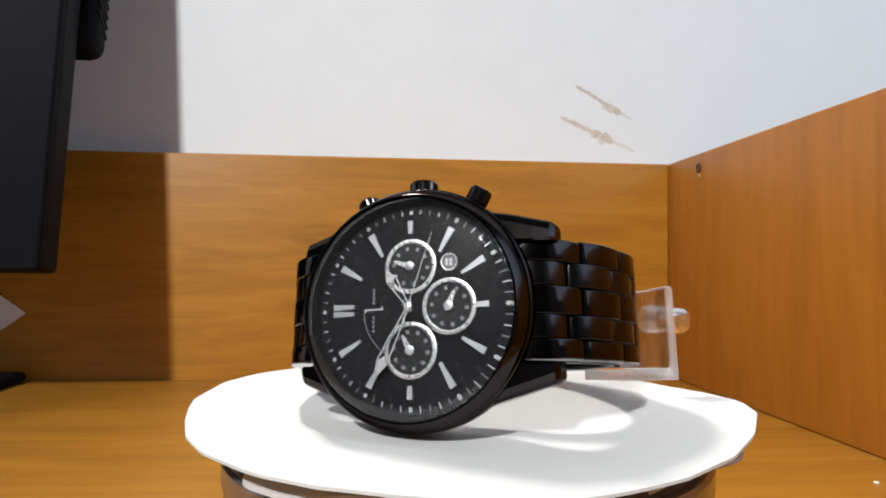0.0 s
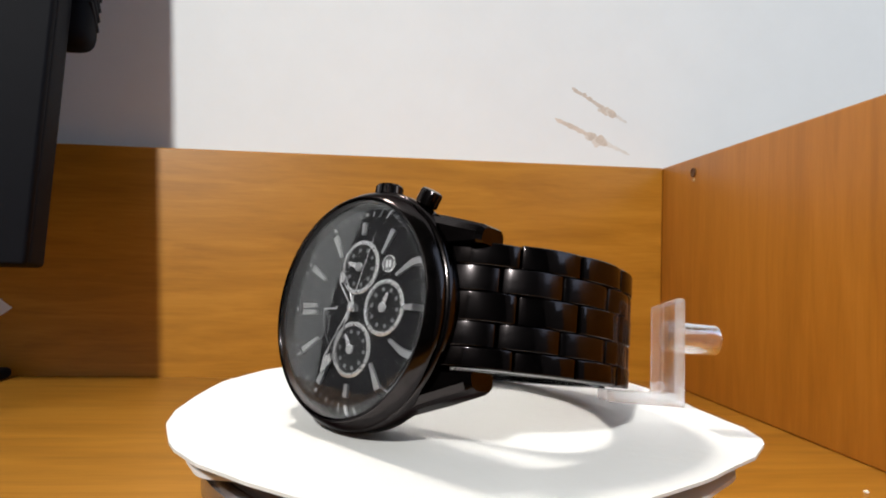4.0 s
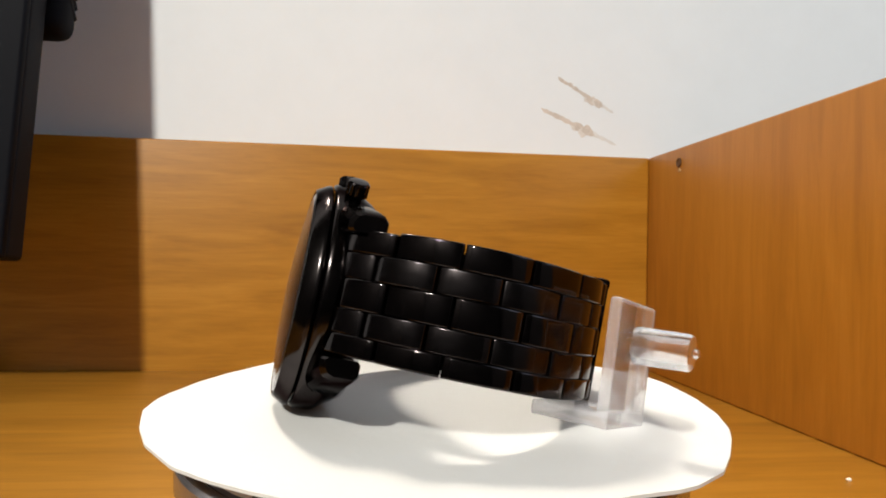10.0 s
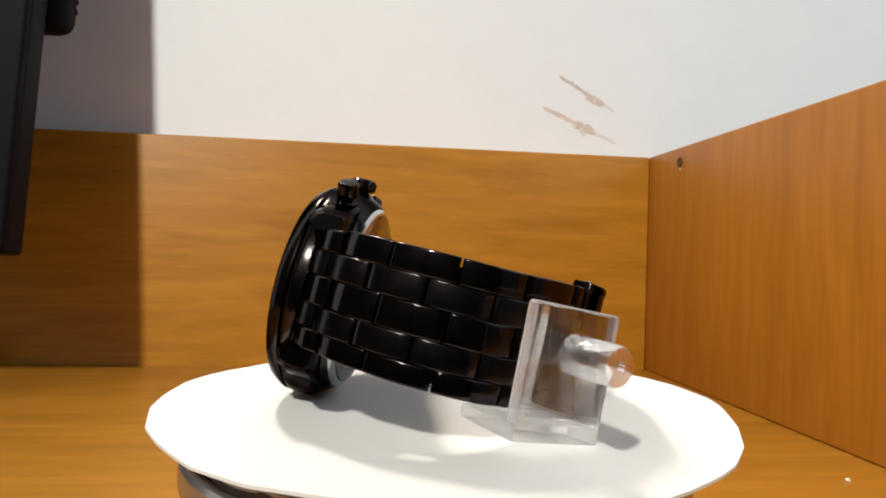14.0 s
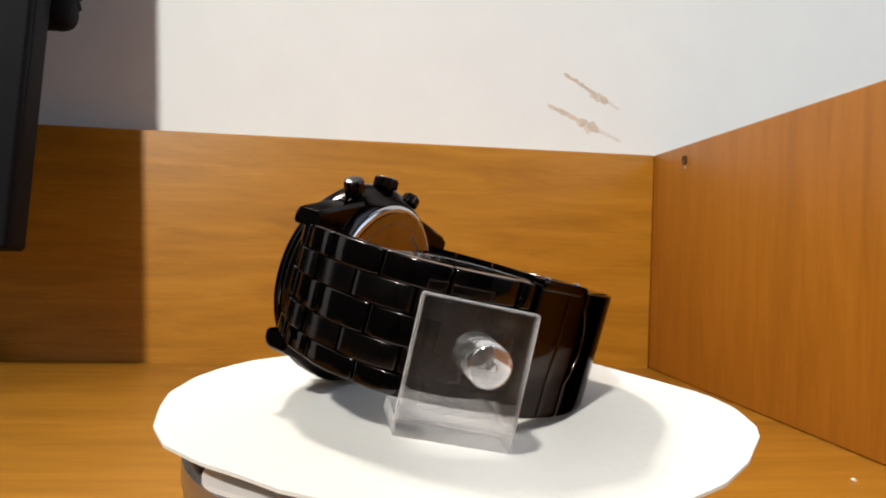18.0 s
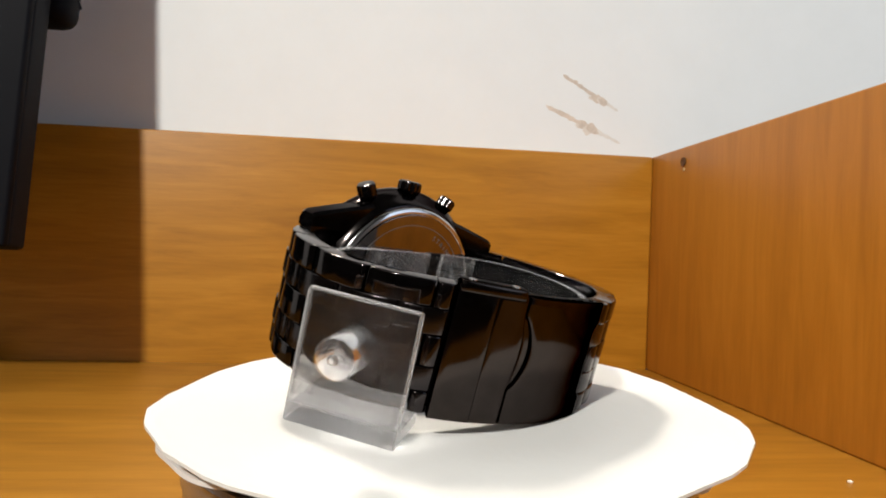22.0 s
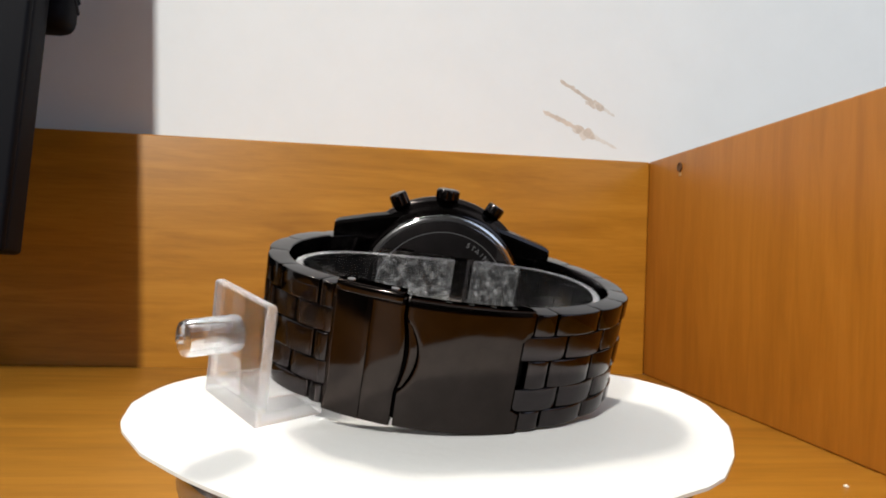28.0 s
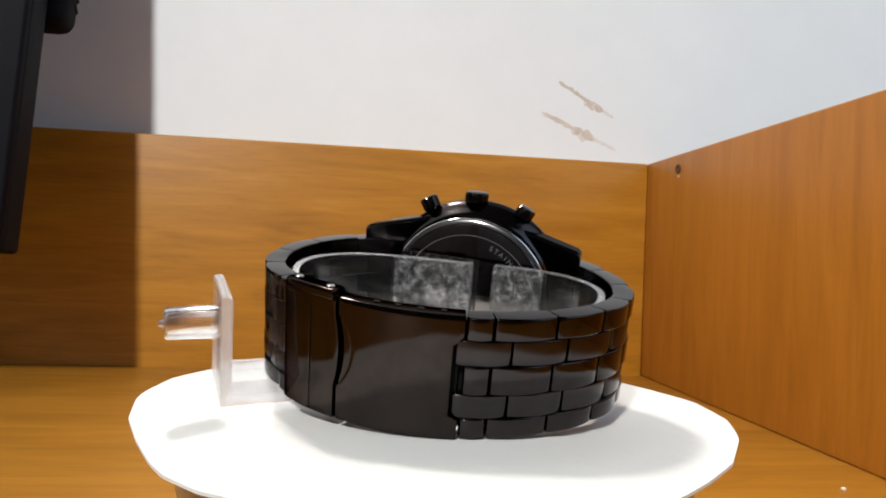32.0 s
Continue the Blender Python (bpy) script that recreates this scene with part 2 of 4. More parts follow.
DATE_GREY = material("date_disc_grey", (0.05, 0.05, 0.053), 0.5)
DOT_INK = material("luminous_dot", (0.26, 0.26, 0.27), 0.6)
GREY_INK = material("grey_print", (0.13, 0.13, 0.14), 0.5)
SILVERED = material("silvered_metal", (0.80, 0.80, 0.82), 0.25, metal=0.85, vary=0.1, scale=1500)
MARKER = material("brushed_marker", (0.42, 0.42, 0.44), 0.35, metal=0.8, vary=0.15, scale=1500)
STEEL = material("bare_steel", (0.62, 0.62, 0.63), 0.13, metal=1.0, vary=0.08, scale=300, rough_vary=0.05)
STEEL_DARK = material("dark_polished_steel", (0.30, 0.28, 0.275), 0.07, metal=1.0, vary=0.2, scale=250, rough_vary=0.03)
ENGRAVED = material("engraved_grey", (0.22, 0.22, 0.23), 0.45, metal=0.6)
PLASTIC_DARK = material("charcoal_plastic", (0.0050, 0.0055, 0.0085), 0.6, vary=0.15, scale=700, spec=0.10, bump=0.00003, bump_scale=2500)
PLASTIC_SIDE = material("charcoal_side", (0.0105, 0.0115, 0.0155), 0.6, vary=0.12, scale=600, spec=0.14, bump=0.00003, bump_scale=2500)
SEAM = material("seam_black", (0.012, 0.016, 0.030), 0.5)
SCREEN = material("dark_screen", (0.004, 0.0045, 0.005), 0.55, vary=0.1, scale=50, spec=0.06)
PAPER = material("plain_paper", (0.80, 0.80, 0.82), 0.7, vary=0.04, scale=80)
HOLE = material("hole_dark", (0.10, 0.045, 0.018), 0.8)
CRUMB = material("pale_crumb", (0.85, 0.80, 0.72), 0.7, vary=0.2, scale=900)
ACRYLIC = clear_plastic("clear_acrylic", 0.42, rough=0.0, scale=220.0, scuff=0.07, base=0.003, patch=0.60)
EDGE = bright_edge("bright_acrylic_edge", 0.74)
EDGE_CUFF = bright_edge("bright_worn_cuff_edge", 0.88)
PEG = clear_plastic("clear_peg_acrylic", 0.28, rough=0.03, scale=420.0, scuff=0.22, base=0.03)
CUFF = thin_clear("clear_cuff_acrylic", 0.8, 0.03, 0.008, 0.60, 200.0)
CUFF_WORN = thin_clear("worn_cuff_acrylic", 0.8, 0.32, 0.04, 0.47, 520.0)
GLASS = bpy.data.materials.new("watch_glass")
GLASS.use_nodes = True
_b = GLASS.node_tree.nodes["Principled BSDF"]
_b.inputs["Base Color"].default_value = (1, 1, 1, 1)
_b.inputs["Roughness"].default_value = 0.02
_b.inputs["Transmission Weight"].default_value = 1.0
_b.inputs["IOR"].default_value = 1.46
_nt = GLASS.node_tree
# a thin uneven white veil imitates the haze of reflections on the glass
_haze = node(_nt, "ShaderNodeBsdfDiffuse", Color=(0.8, 0.8, 0.82, 1))
_mix = _nt.nodes.new("ShaderNodeMixShader")
_tc = _nt.nodes.new("ShaderNodeTexCoord")
_haze_noise = node(_nt, "ShaderNodeTexNoise", Scale=60.0, Detail=3.0, Roughness=0.6)
_amount = _nt.nodes.new("ShaderNodeMapRange")
_amount.inputs["From Min"].default_value, _amount.inputs["From Max"].default_value = 0.3, 0.75
_amount.inputs["To Min"].default_value, _amount.inputs["To Max"].default_value = 0.0003, 0.003
_nt.links.new(_tc.outputs["Object"], _haze_noise.inputs["Vector"])
_nt.links.new(_haze_noise.outputs["Fac"], _amount.inputs["Value"])
_nt.links.new(_amount.outputs[0], _mix.inputs[0])
_nt.links.new(_b.outputs[0], _mix.inputs[1])
_nt.links.new(_haze.outputs[0], _mix.inputs[2])
# grey gloss, set by view angle, paints the reflected sheen over the dial
_gloss = node(_nt, "ShaderNodeBsdfGlossy", Color=(0.21, 0.20, 0.205, 1), Roughness=0.30)
_lean = node(_nt, "ShaderNodeLayerWeight", Blend=0.5)
_share = _nt.nodes.new("ShaderNodeMapRange")
_share.inputs["From Min"].default_value, _share.inputs["From Max"].default_value = 0.45, 0.59
_share.inputs["To Min"].default_value, _share.inputs["To Max"].default_value = 0.0, 0.86
_sheen = _nt.nodes.new("ShaderNodeMixShader")
_nt.links.new(_lean.outputs["Facing"], _share.inputs["Value"])
_nt.links.new(_share.outputs[0], _sheen.inputs[0])
_nt.links.new(_mix.outputs[0], _sheen.inputs[1])
_nt.links.new(_gloss.outputs[0], _sheen.inputs[2])
_glare = node(_nt, "ShaderNodeBsdfGlossy", Color=(0.78, 0.77, 0.78, 1), Roughness=0.22)
_graze = _nt.nodes.new("ShaderNodeMapRange")
_graze.inputs["From Min"].default_value, _graze.inputs["From Max"].default_value = 0.72, 0.94
_graze.inputs["To Min"].default_value, _graze.inputs["To Max"].default_value = 0.0, 0.9
_over = _nt.nodes.new("ShaderNodeMixShader")
_nt.links.new(_lean.outputs["Facing"], _graze.inputs["Value"])
_nt.links.new(_graze.outputs[0], _over.inputs[0])
_nt.links.new(_sheen.outputs[0], _over.inputs[1])
_nt.links.new(_glare.outputs[0], _over.inputs[2])
_nt.links.new(_over.outputs[0], _nt.nodes["Material Output"].inputs["Surface"])


# ---- mesh helpers ----
def finish(bm, name, mat, smooth=True, angle=35):
    bmesh.ops.recalc_face_normals(bm, faces=bm.faces[:])
    me = bpy.data.meshes.new(name)
    bm.to_mesh(me)
    bm.free()
    me.materials.append(mat)
    if smooth:
        me.shade_smooth()
        me.set_sharp_from_angle(angle=radians(angle))
    return me


def part(name, bm, mat, parent, label="", smooth=True, angle=35):
    ob = new(name, finish(bm, name, mat, smooth, angle))
    ob.parent = parent
    if label:
        tagged(ob, label)
    return ob


def thing(name, m, label, category, group="", kind=""):
    ob = new(name)
    ob.empty_display_size = 0.01
    ob.matrix_world = m
    return tagged(ob, label, category, group, kind)


def box(bm, lo, hi, bevel=0.0, seg=2, m=None):
    """A box between two corners, with rounded edges."""
    lo, hi = Vector(lo), Vector(hi)
    made = bmesh.ops.create_cube(bm, size=1.0)
    vs = made["verts"]
    for v in vs:
        v.co = Vector([(lo[i] + hi[i]) / 2 + v.co[i] * (hi[i] - lo[i]) for i in range(3)])
    if m is not None:
        for v in vs:
            v.co = m @ v.co
    if bevel:
        es = {e for v in vs for e in v.link_edges}
        bmesh.ops.bevel(bm, geom=list(es), offset=bevel, segments=seg, affect="EDGES", profile=0.5)
    return bm


def boxed(lo, hi, bevel=0.0, seg=2, m=None):
    return box(bmesh.new(), lo, hi, bevel, seg, m)


def loft(bm, loops, close=True, caps=True):
    """Skin a row of point loops of equal length."""
    rings = [[bm.verts.new(p) for p in lp] for lp in loops]
    n = len(rings[0])
    for a, b in zip(rings, rings[1:]):
        for i in range(n if close else n - 1):
            bm.faces.new((a[i], a[(i + 1) % n], b[(i + 1) % n], b[i]))
    if caps:
        bm.faces.new(rings[0][::-1])
        bm.faces.new(rings[-1])
    return bm


def lathe(profile, n=72, closed=False, m=None):
    """Turn a profile of (x, radius) round the x axis."""
    bm = bmesh.new()
    loops = []
    for x, r in profile:
        loops.append([Vector((x, r * math.cos(2 * math.pi * i / n), r * math.sin(2 * math.pi * i / n))) for i in range(n)])
    loft(bm, loops, True, False)
    rings = [[v for v in bm.verts][k * n:(k + 1) * n] for k in range(len(profile))]
    if closed:
        for i in range(n):
            bm.faces.new((rings[-1][i], rings[-1][(i + 1) % n], rings[0][(i + 1) % n], rings[0][i]))
    else:
        if profile[0][1] > 1e-9:
            bm.faces.new(rings[0][::-1])
        if profile[-1][1] > 1e-9:
            bm.faces.new(rings[-1])
    bmesh.ops.remove_doubles(bm, verts=bm.verts[:], dist=1e-7)
    wires = [e for e in bm.edges if not e.link_faces]
    bmesh.ops.delete(bm, geom=wires, context="EDGES")
    if m is not None:
        bm.transform(m)
    return bm


def prism(outline, x0, x1, m=None):
    """A flat piece: an outline in (y, z), thick from x0 to x1."""
    bm = bmesh.new()
    loft(bm, [[Vector((x0, y, z)) for y, z in outline], [Vector((x1, y, z)) for y, z in outline]])
    if m is not None:
        bm.transform(m)
    return bm


# ---- the room ----
def wall_box(name, lo, hi, mat, bevel=0.0):
    ob = new(name, finish(boxed(lo, hi, bevel), name, mat))
    return tagged(ob, kind="structure")


wall_back = wall_box("wall_north", (-1.8, WALL, -0.82), (1.7, WALL + 0.1, 2.4), PLASTER)
tagged(wall_back, "white painted plaster wall with two scuffed scratches", "wall")
wall_box("wall_west", (-1.9, -3.0, -0.82), (-1.8, WALL + 0.1, 2.4), ROOM)
wall_box("wall_east", (1.7, -3.0, -0.82), (1.8, WALL + 0.1, 2.4), ROOM_PALE)
wall_box("wall_south", (-1.9, -3.1, -0.82), (1.8, -3.0, 2.4), ROOM_PALE)
wall_box("floor", (-1.9, -3.1, -0.92), (1.8, WALL + 0.1, -0.82), FLOOR)
wall_box("ceiling", (-1.9, -3.1, 2.4), (1.8, WALL + 0.1, 2.5), CEILING)


def paint_patch(x, z, long, wide, ang, lift, mat, name, label):
    """One ragged flake of missing paint, a shallow sheet on the wall."""
    pts = []
    for i in range(16):
        a = 2 * math.pi * i / 16
        k = 1 + 0.42 * noise.noise(Vector((math.cos(a) * 1.7 + x * 900, math.sin(a) * 1.7, z * 900)))
        u, v = math.cos(a) * long * k, math.sin(a) * wide * k
        pts.append((x + u * math.cos(ang) - v * math.sin(ang), z + u * math.sin(ang) + v * math.cos(ang)))
    bm = bmesh.new()
    loft(bm, [[Vector((p, WALL - h, q)) for p, q in pts] for h in (-0.001, lift)])
    part(name, bm, mat, wall_back, label)


def scratch(x0, z0, x1, z1, wide, blob, tail):
    """A gouge in the paint: a broken stroke, a broad chipped patch and a faint fading tail."""
    ang = math.atan2(z1 - z0, x1 - x0)
    length = math.hypot(x1 - x0, z1 - z0)
    rng = random.Random(int(x0 * 1e4))
    for k in range(7):
        s = 0.02 + 0.68 * k / 6
        x, z = x0 + (x1 - x0) * s, z0 + (z1 - z0) * s + rng.uniform(-0.4, 0.4) * wide
        paint_patch(x, z, length * rng.uniform(0.06, 0.11), wide * rng.uniform(0.8, 1.25), ang + rng.uniform(-0.15, 0.15), 0.00008 + 0.00001 * k, CHIP, "paint_chip", "pale brown chipped scratch")
    for k in range(6):
        s = 0.70 + 0.27 * k / 5
        x = x0 + (x1 - x0) * s + rng.uniform(-0.3, 0.3) * blob
        z = z0 + (z1 - z0) * s - blob * 0.3 + rng.uniform(-0.35, 0.35) * blob
        paint_patch(x, z, blob * rng.uniform(0.6, 1.0), blob * rng.uniform(0.45, 0.8), ang + rng.uniform(-0.6, 0.6), 0.00016 + 0.00001 * k, CHIP if k % 3 else CHIP_PALE, "paint_chip", "pale brown chipped patch")
    for k in range(3):
        s = 1.02 + tail / length * (0.1 + 0.24 * k)
        paint_patch(x0 + (x1 - x0) * s, z0 + (z1 - z0) * s, tail * 0.16, wide * (1.1 - 0.2 * k), ang, 0.00008 + 0.00001 * k, FAINT, "faint_scratch", "faint grey scratch line")


scratch(0.1475, 0.1815, 0.1835, 0.1610, 0.0015, 0.0046, 0.016)
scratch(0.1345, 0.1545, 0.1735, 0.1375, 0.0018, 0.0052, 0.034)

# ---- the desk: top, back panel and side panel ----
desk = thing("desk", pose(0, 0, DESK), "honey oak laminate desk with raised back and side panels", "desk")


def desk_part(name, lo, hi, mat, bevel, label=""):
    lo = (lo[0], lo[1], lo[2] - DESK)
    hi = (hi[0], hi[1], hi[2] - DESK)
    return part(name, boxed(lo, hi, bevel, 3), mat, desk, label)


desk_part("desk_top", (-0.85, -0.19, DESK - 0.025), (SIDE + 0.018, BACK, DESK), OAK_TOP, 0.001, "oak laminate top with lengthwise grain")
desk_part("back_panel", (-0.85, BACK, DESK - 0.20), (SIDE, BACK + 0.0176, RIM), OAK_BACK, 0.0018, "oak panel with level grain")
side_panel = desk_part("side_panel", (SIDE, -0.18, DESK + 0.0002), (SIDE + 0.018, BACK + 0.0176, RIM), OAK_SIDE, 0.0011, "oak panel with upright grain")
for y in (-0.16, 0.34):
    for x in (-0.80, SIDE - 0.03):
        desk_part("leg", (x - 0.02, y - 0.02, -0.82), (x + 0.02, y + 0.02, DESK - 0.025), OAK_SIDE, 0.002)
bm = lathe([(-0.0004, 0.0), (-0.0004, 0.0020), (-0.0010, 0.0026), (-0.0010, 0.0034), (0.0006, 0.0036), (0.0006, 0.0)], 28)
bm.transform(Matrix.Translation((SIDE, 0.3375, 0.1030 - DESK)))
hole = part("screw_hole", bm, HOLE, side_panel, "small dark screw hole")
bm = boxed((-0.0006, -0.0016, -0.0012), (0.0004, 0.0016, 0.0012), 0.0004)
bm.transform(Matrix.Translation((SIDE, 0.3370, 0.0972 - DESK)))
part("chipped_spot", bm, CHIP_WOOD, side_panel, "pale wood chip under the screw hole")

crumb_bm = bmesh.new()
bmesh.ops.create_icosphere(crumb_bm, subdivisions=2, radius=0.0011)
for v in crumb_bm.verts:
    v.co *= 1 + 0.35 * noise.noise(v.co * 1500)
    v.co.z = v.co.z * 0.6 + 0.0005
crumb = new("crumb", finish(crumb_bm, "crumb", CRUMB))
crumb.matrix_world = pose(0.190, 0.124, DESK)
tagged(crumb, "tiny pale crumb lying on the oak desk top", "crumb")

# ---- the monitor ----
monitor = thing("monitor", pose(-0.453, 0.34, DESK), "dark grey flat monitor tilted back on its stand", "monitor")
LEAN = Matrix.Translation((0, 0.300 - 0.34, 0.020 - DESK)) @ pose(0, 0, 0, -7.5)
# local to LEAN: y from -0.027 (front) to 0 (rear), z upward from the lower edge
R = -0.190 + 0.42
part("housing", boxed((-R, -0.020, 0), (R, 0, 0.45), 0.003, 3, LEAN), PLASTIC_SIDE, monitor, "charcoal plastic rear shell")
part("bezel", boxed((-R - 0.001, -0.0275, -0.001), (R + 0.001, -0.0212, 0.451), 0.002, 3, LEAN), PLASTIC_DARK, monitor, "near-black plastic bezel")
part("seam", boxed((-R + 0.0012, -0.0216, 0.0012), (R - 0.0012, -0.0196, 0.4488), 0, 1, LEAN), SEAM, monitor, "dark seam round the shell")
part("screen", boxed((-R + 0.050, -0.0282, 0.022), (R - 0.050, -0.0272, 0.434), 0.0003, 1, LEAN), SCREEN, monitor, "dark switched-off screen")
rear = part("rear_housing", boxed((-0.20, 0.0, 0.152), (0.2390, 0.026, 0.29), 0.010, 4, LEAN), PLASTIC_DARK, monitor, "black ribbed vent hump")
for i in range(15):
    z = 0.176 + i * 0.0075
    bm = boxed((0.2372, -0.0105, -0.0015), (0.2396, 0.0105, 0.0015), 0.0005, 1, LEAN @ Matrix.Translation((0, 0.0125, z)) @ pose(0, 0, 0, -48))
    part("vent_rib", bm, PLASTIC_SIDE, rear)
part("neck", boxed((-0.03, 0.004, 0.006), (0.03, 0.03, 0.20), 0.004), PLASTIC_DARK, monitor)
part("base", boxed((-0.17, -0.03, 0), (0.170, 0.045, 0.008), 0.0035, 3), PLASTIC_DARK, monitor, "flat black plastic foot")

# a sheet of paper behind the monitor
note = bmesh.new()
loft(note, [[Vector((x, y, z)) for x, z in ((0.0, 0.0513), (-0.100, 0.1240), (-0.170, 0.0730), (-0.070, 0.0))] for y in (0, 0.0004)])
paper = new("paper_sheet", finish(note, "paper_sheet", PAPER))
paper.matrix_world = pose(-0.287, 0.3875, DESK)
tagged(paper, "plain white paper sheet standing against the oak back panel", "paper")


# ---- the turntable ----
turntable = thing("turntable", pose(0, 0, DESK), "glossy silver plastic display turntable on the desk", "turntable")
UP = Matrix.Rotation(radians(-90), 4, "Y")      # the lathe's x axis becomes up
H = -DESK
part("base", lathe([(0.0, 0.0), (0.0, 0.0472), (0.0008, 0.0479), (0.0030, 0.0479), (0.0036, 0.0474), (H - 0.0135, 0.0474),
                    (H - 0.0125, 0.0479), (H - 0.0085, 0.0479), (H - 0.0078, 0.0473), (H - 0.0078, 0.0)], 96, m=UP), SILVER, turntable, "glossy silver drum")
platter = part("platter", lathe([(H - 0.0076, 0.0), (H - 0.0076, 0.0440), (H - 0.0070, 0.0450), (H - 0.0052, 0.0450), (H - 0.0046, 0.0444), (H - 0.0046, 0.0)], 96, m=UP),
               DARK_PLATTER, turntable, "dark grey turning plate")

TOP = -0.0014          # the upper face of the card


def eased(x, a, b):
    u = min(1.0, max(0.0, (x - a) / (b - a)))
    return u * u * (3 - 2 * u)


def card(name, radius, thick, top, mat, label, droop, swell=0.0):
    """A hand-cut round of card, with a wavering edge that sags."""
    bm = bmesh.new()
    n = 300
    upper, lower = [], []
    fracs = (0.0, 0.12, 0.2, 0.27, 0.34, 0.42, 0.5, 0.6, 0.68, 0.75, 0.82, 0.9, 0.96, 1.0)
    for f in fracs[1:]:
        ring_u, ring_l = [], []
        for i in range(n):
            a = 2 * math.pi * i / n
            r = radius(a) * f
            z = top + (waves(a, SAG) + droop) * max(0, (f - 0.5) / 0.5) ** 2 + swell * bump_at(a, 65, 78) * eased(f, 0.12, 0.42) * (1 - eased(f, 0.7, 1.0))
            ring_u.append(bm.verts.new((r * math.cos(a), r * math.sin(a), z)))
            ring_l.append(bm.verts.new((r * math.cos(a), r * math.sin(a), z - thick)))
        upper.append(ring_u)
        lower.append(ring_l)
    cu, cl = bm.verts.new((0, 0, top)), bm.verts.new((0, 0, top - thick))
    for i in range(n):
        j = (i + 1) % n
        bm.faces.new((cu, upper[0][i], upper[0][j]))
        bm.faces.new((cl, lower[0][j], lower[0][i]))
        for k in range(len(upper) - 1):
            bm.faces.new((upper[k][i], upper[k + 1][i], upper[k + 1][j], upper[k][j]))
            bm.faces.new((lower[k][j], lower[k + 1][j], lower[k + 1][i], lower[k][i]))
        bm.faces.new((upper[-1][i], lower[-1][i], lower[-1][j], upper[-1][j]))
    ob = new(name, finish(bm, name, mat))
    return tagged(ob, label, "card disc")


def bump_at(a, deg, wide):
    d = (math.degrees(a) - deg + 180) % 360 - 180
    return math.exp(-(d / wide) ** 4)


# the cut wavers and the rim lifts and sags: cosine and sine weights in millimetres, slow waves first
CUT = ((0.32, 1.24), (0.42, 0.26), (0.13, -0.41), (0.45, -0.61), (0.10, -0.03), (0.01, -0.19), (0.19, -0.04), (0.17, -0.07), (0.06, -0.09), (0.03, -0.10), (-0.02, 0.18))
SAG = ((-0.08, 0.04), (0.15, -0.41), (0.03, -0.34), (0.16, -0.62))


def waves(a, weights):
    return MM * sum(c * math.cos((k + 1) * a) + q * math.sin((k + 1) * a) for k, (c, q) in enumerate(weights))


SNIPS = 37
snip = random.Random(31)
CORNERS = [2 * math.pi * (i + snip.uniform(-0.32, 0.32)) / SNIPS for i in range(SNIPS)]


def top_radius(a):
    """The rim is cut in short straight snips from corner to corner."""
    a = (a - CORNERS[0]) % (2 * math.pi) + CORNERS[0]
    i = max(k for k in range(SNIPS) if CORNERS[k] <= a + 1e-9)
    a0 = CORNERS[i]
    a1 = CORNERS[i + 1] if i + 1 < SNIPS else CORNERS[0] + 2 * math.pi
    r0, r1 = 0.05488 + waves(a0, CUT), 0.05488 + waves(a1, CUT)
    return r0 * r1 * math.sin(a1 - a0) / (r0 * math.sin(a - a0) + r1 * math.sin(a1 - a))


def under_radius(a):
    return 0.0462 + 0.0068 * bump_at(a, -24, 19) + 0.0050 * bump_at(a, -132, 11) + 0.0062 * bump_at(a, 74, 6) + 0.0003 * math.sin(17 * a)


card_top = card("card_disc", top_radius, 0.0005, TOP, CARD, "hand-cut white card disc lying on the turntable", 0.00052, 0.0014)
card_under = card("card_disc", under_radius, 0.0007, -0.0038, CARD_EDGE, "second white card disc with ragged tabs beneath the first", -0.0008)
tape = lathe([(-0.0038, 0.0), (-0.0038, 0.036), (-0.0019, 0.036), (-0.0019, 0.0)], 64, m=UP)
pad = new("foam_pad", finish(tape, "foam_pad", CARD_EDGE))
tagged(pad, "white round pad holding the card disc up", "pad")

# ---- the watch: x out of the dial, y towards six o'clock, z towards the crown ----
NX, NY, NZ = Vector((-0.3614, -0.9060, 0.2205)), Vector((0.9323, -0.3542, 0.0730)), Vector((0.0120, 0.2319, 0.9727))
LOCAL = Matrix((NX, NY, NZ)).transposed().to_4x4()
LOCAL.translation = Vector((-0.0127, -0.0223, 0.02054))
SCALE = Matrix.Scale(MM, 4)
watch = thing("wristwatch", LOCAL, "black steel chronograph wristwatch lying on its side", "watch")


HEAD = Matrix.Translation((0.3, 0, 0)) @ Matrix.Rotation(radians(-5.0), 4, "Z") @ Matrix.Rotation(radians(1.1), 4, "Y")       # the case sits a little askew on its bracelet
STRAIGHT = Matrix.Identity(4)
seat = [HEAD]


def wpart(name, bm, mat, parent=None, label="", smooth=True, angle=35):
    bm.transform(SCALE @ seat[0])
    return part(name, bm, mat, parent or watch, label, smooth, angle)


# case and bezel
case = wpart("case", lathe([(-2.2, 19.0), (-1.3, 20.3), (-1.1, 20.7), (-1.25, 21.1), (-1.6, 21.35), (-2.2, 21.45), (-5.0, 21.45), (-5.5, 21.25), (-6.6, 20.5), (-7.6, 19.8), (-8.6, 19.3), (-9.3, 18.75), (-9.5, 18.5), (-9.5, 17.9), (-8.8, 17.8), (-8.8, 0)], 120,
                           m=Matrix.Translation((0, 0, 0.2))), BLACK, label="polished black steel case")
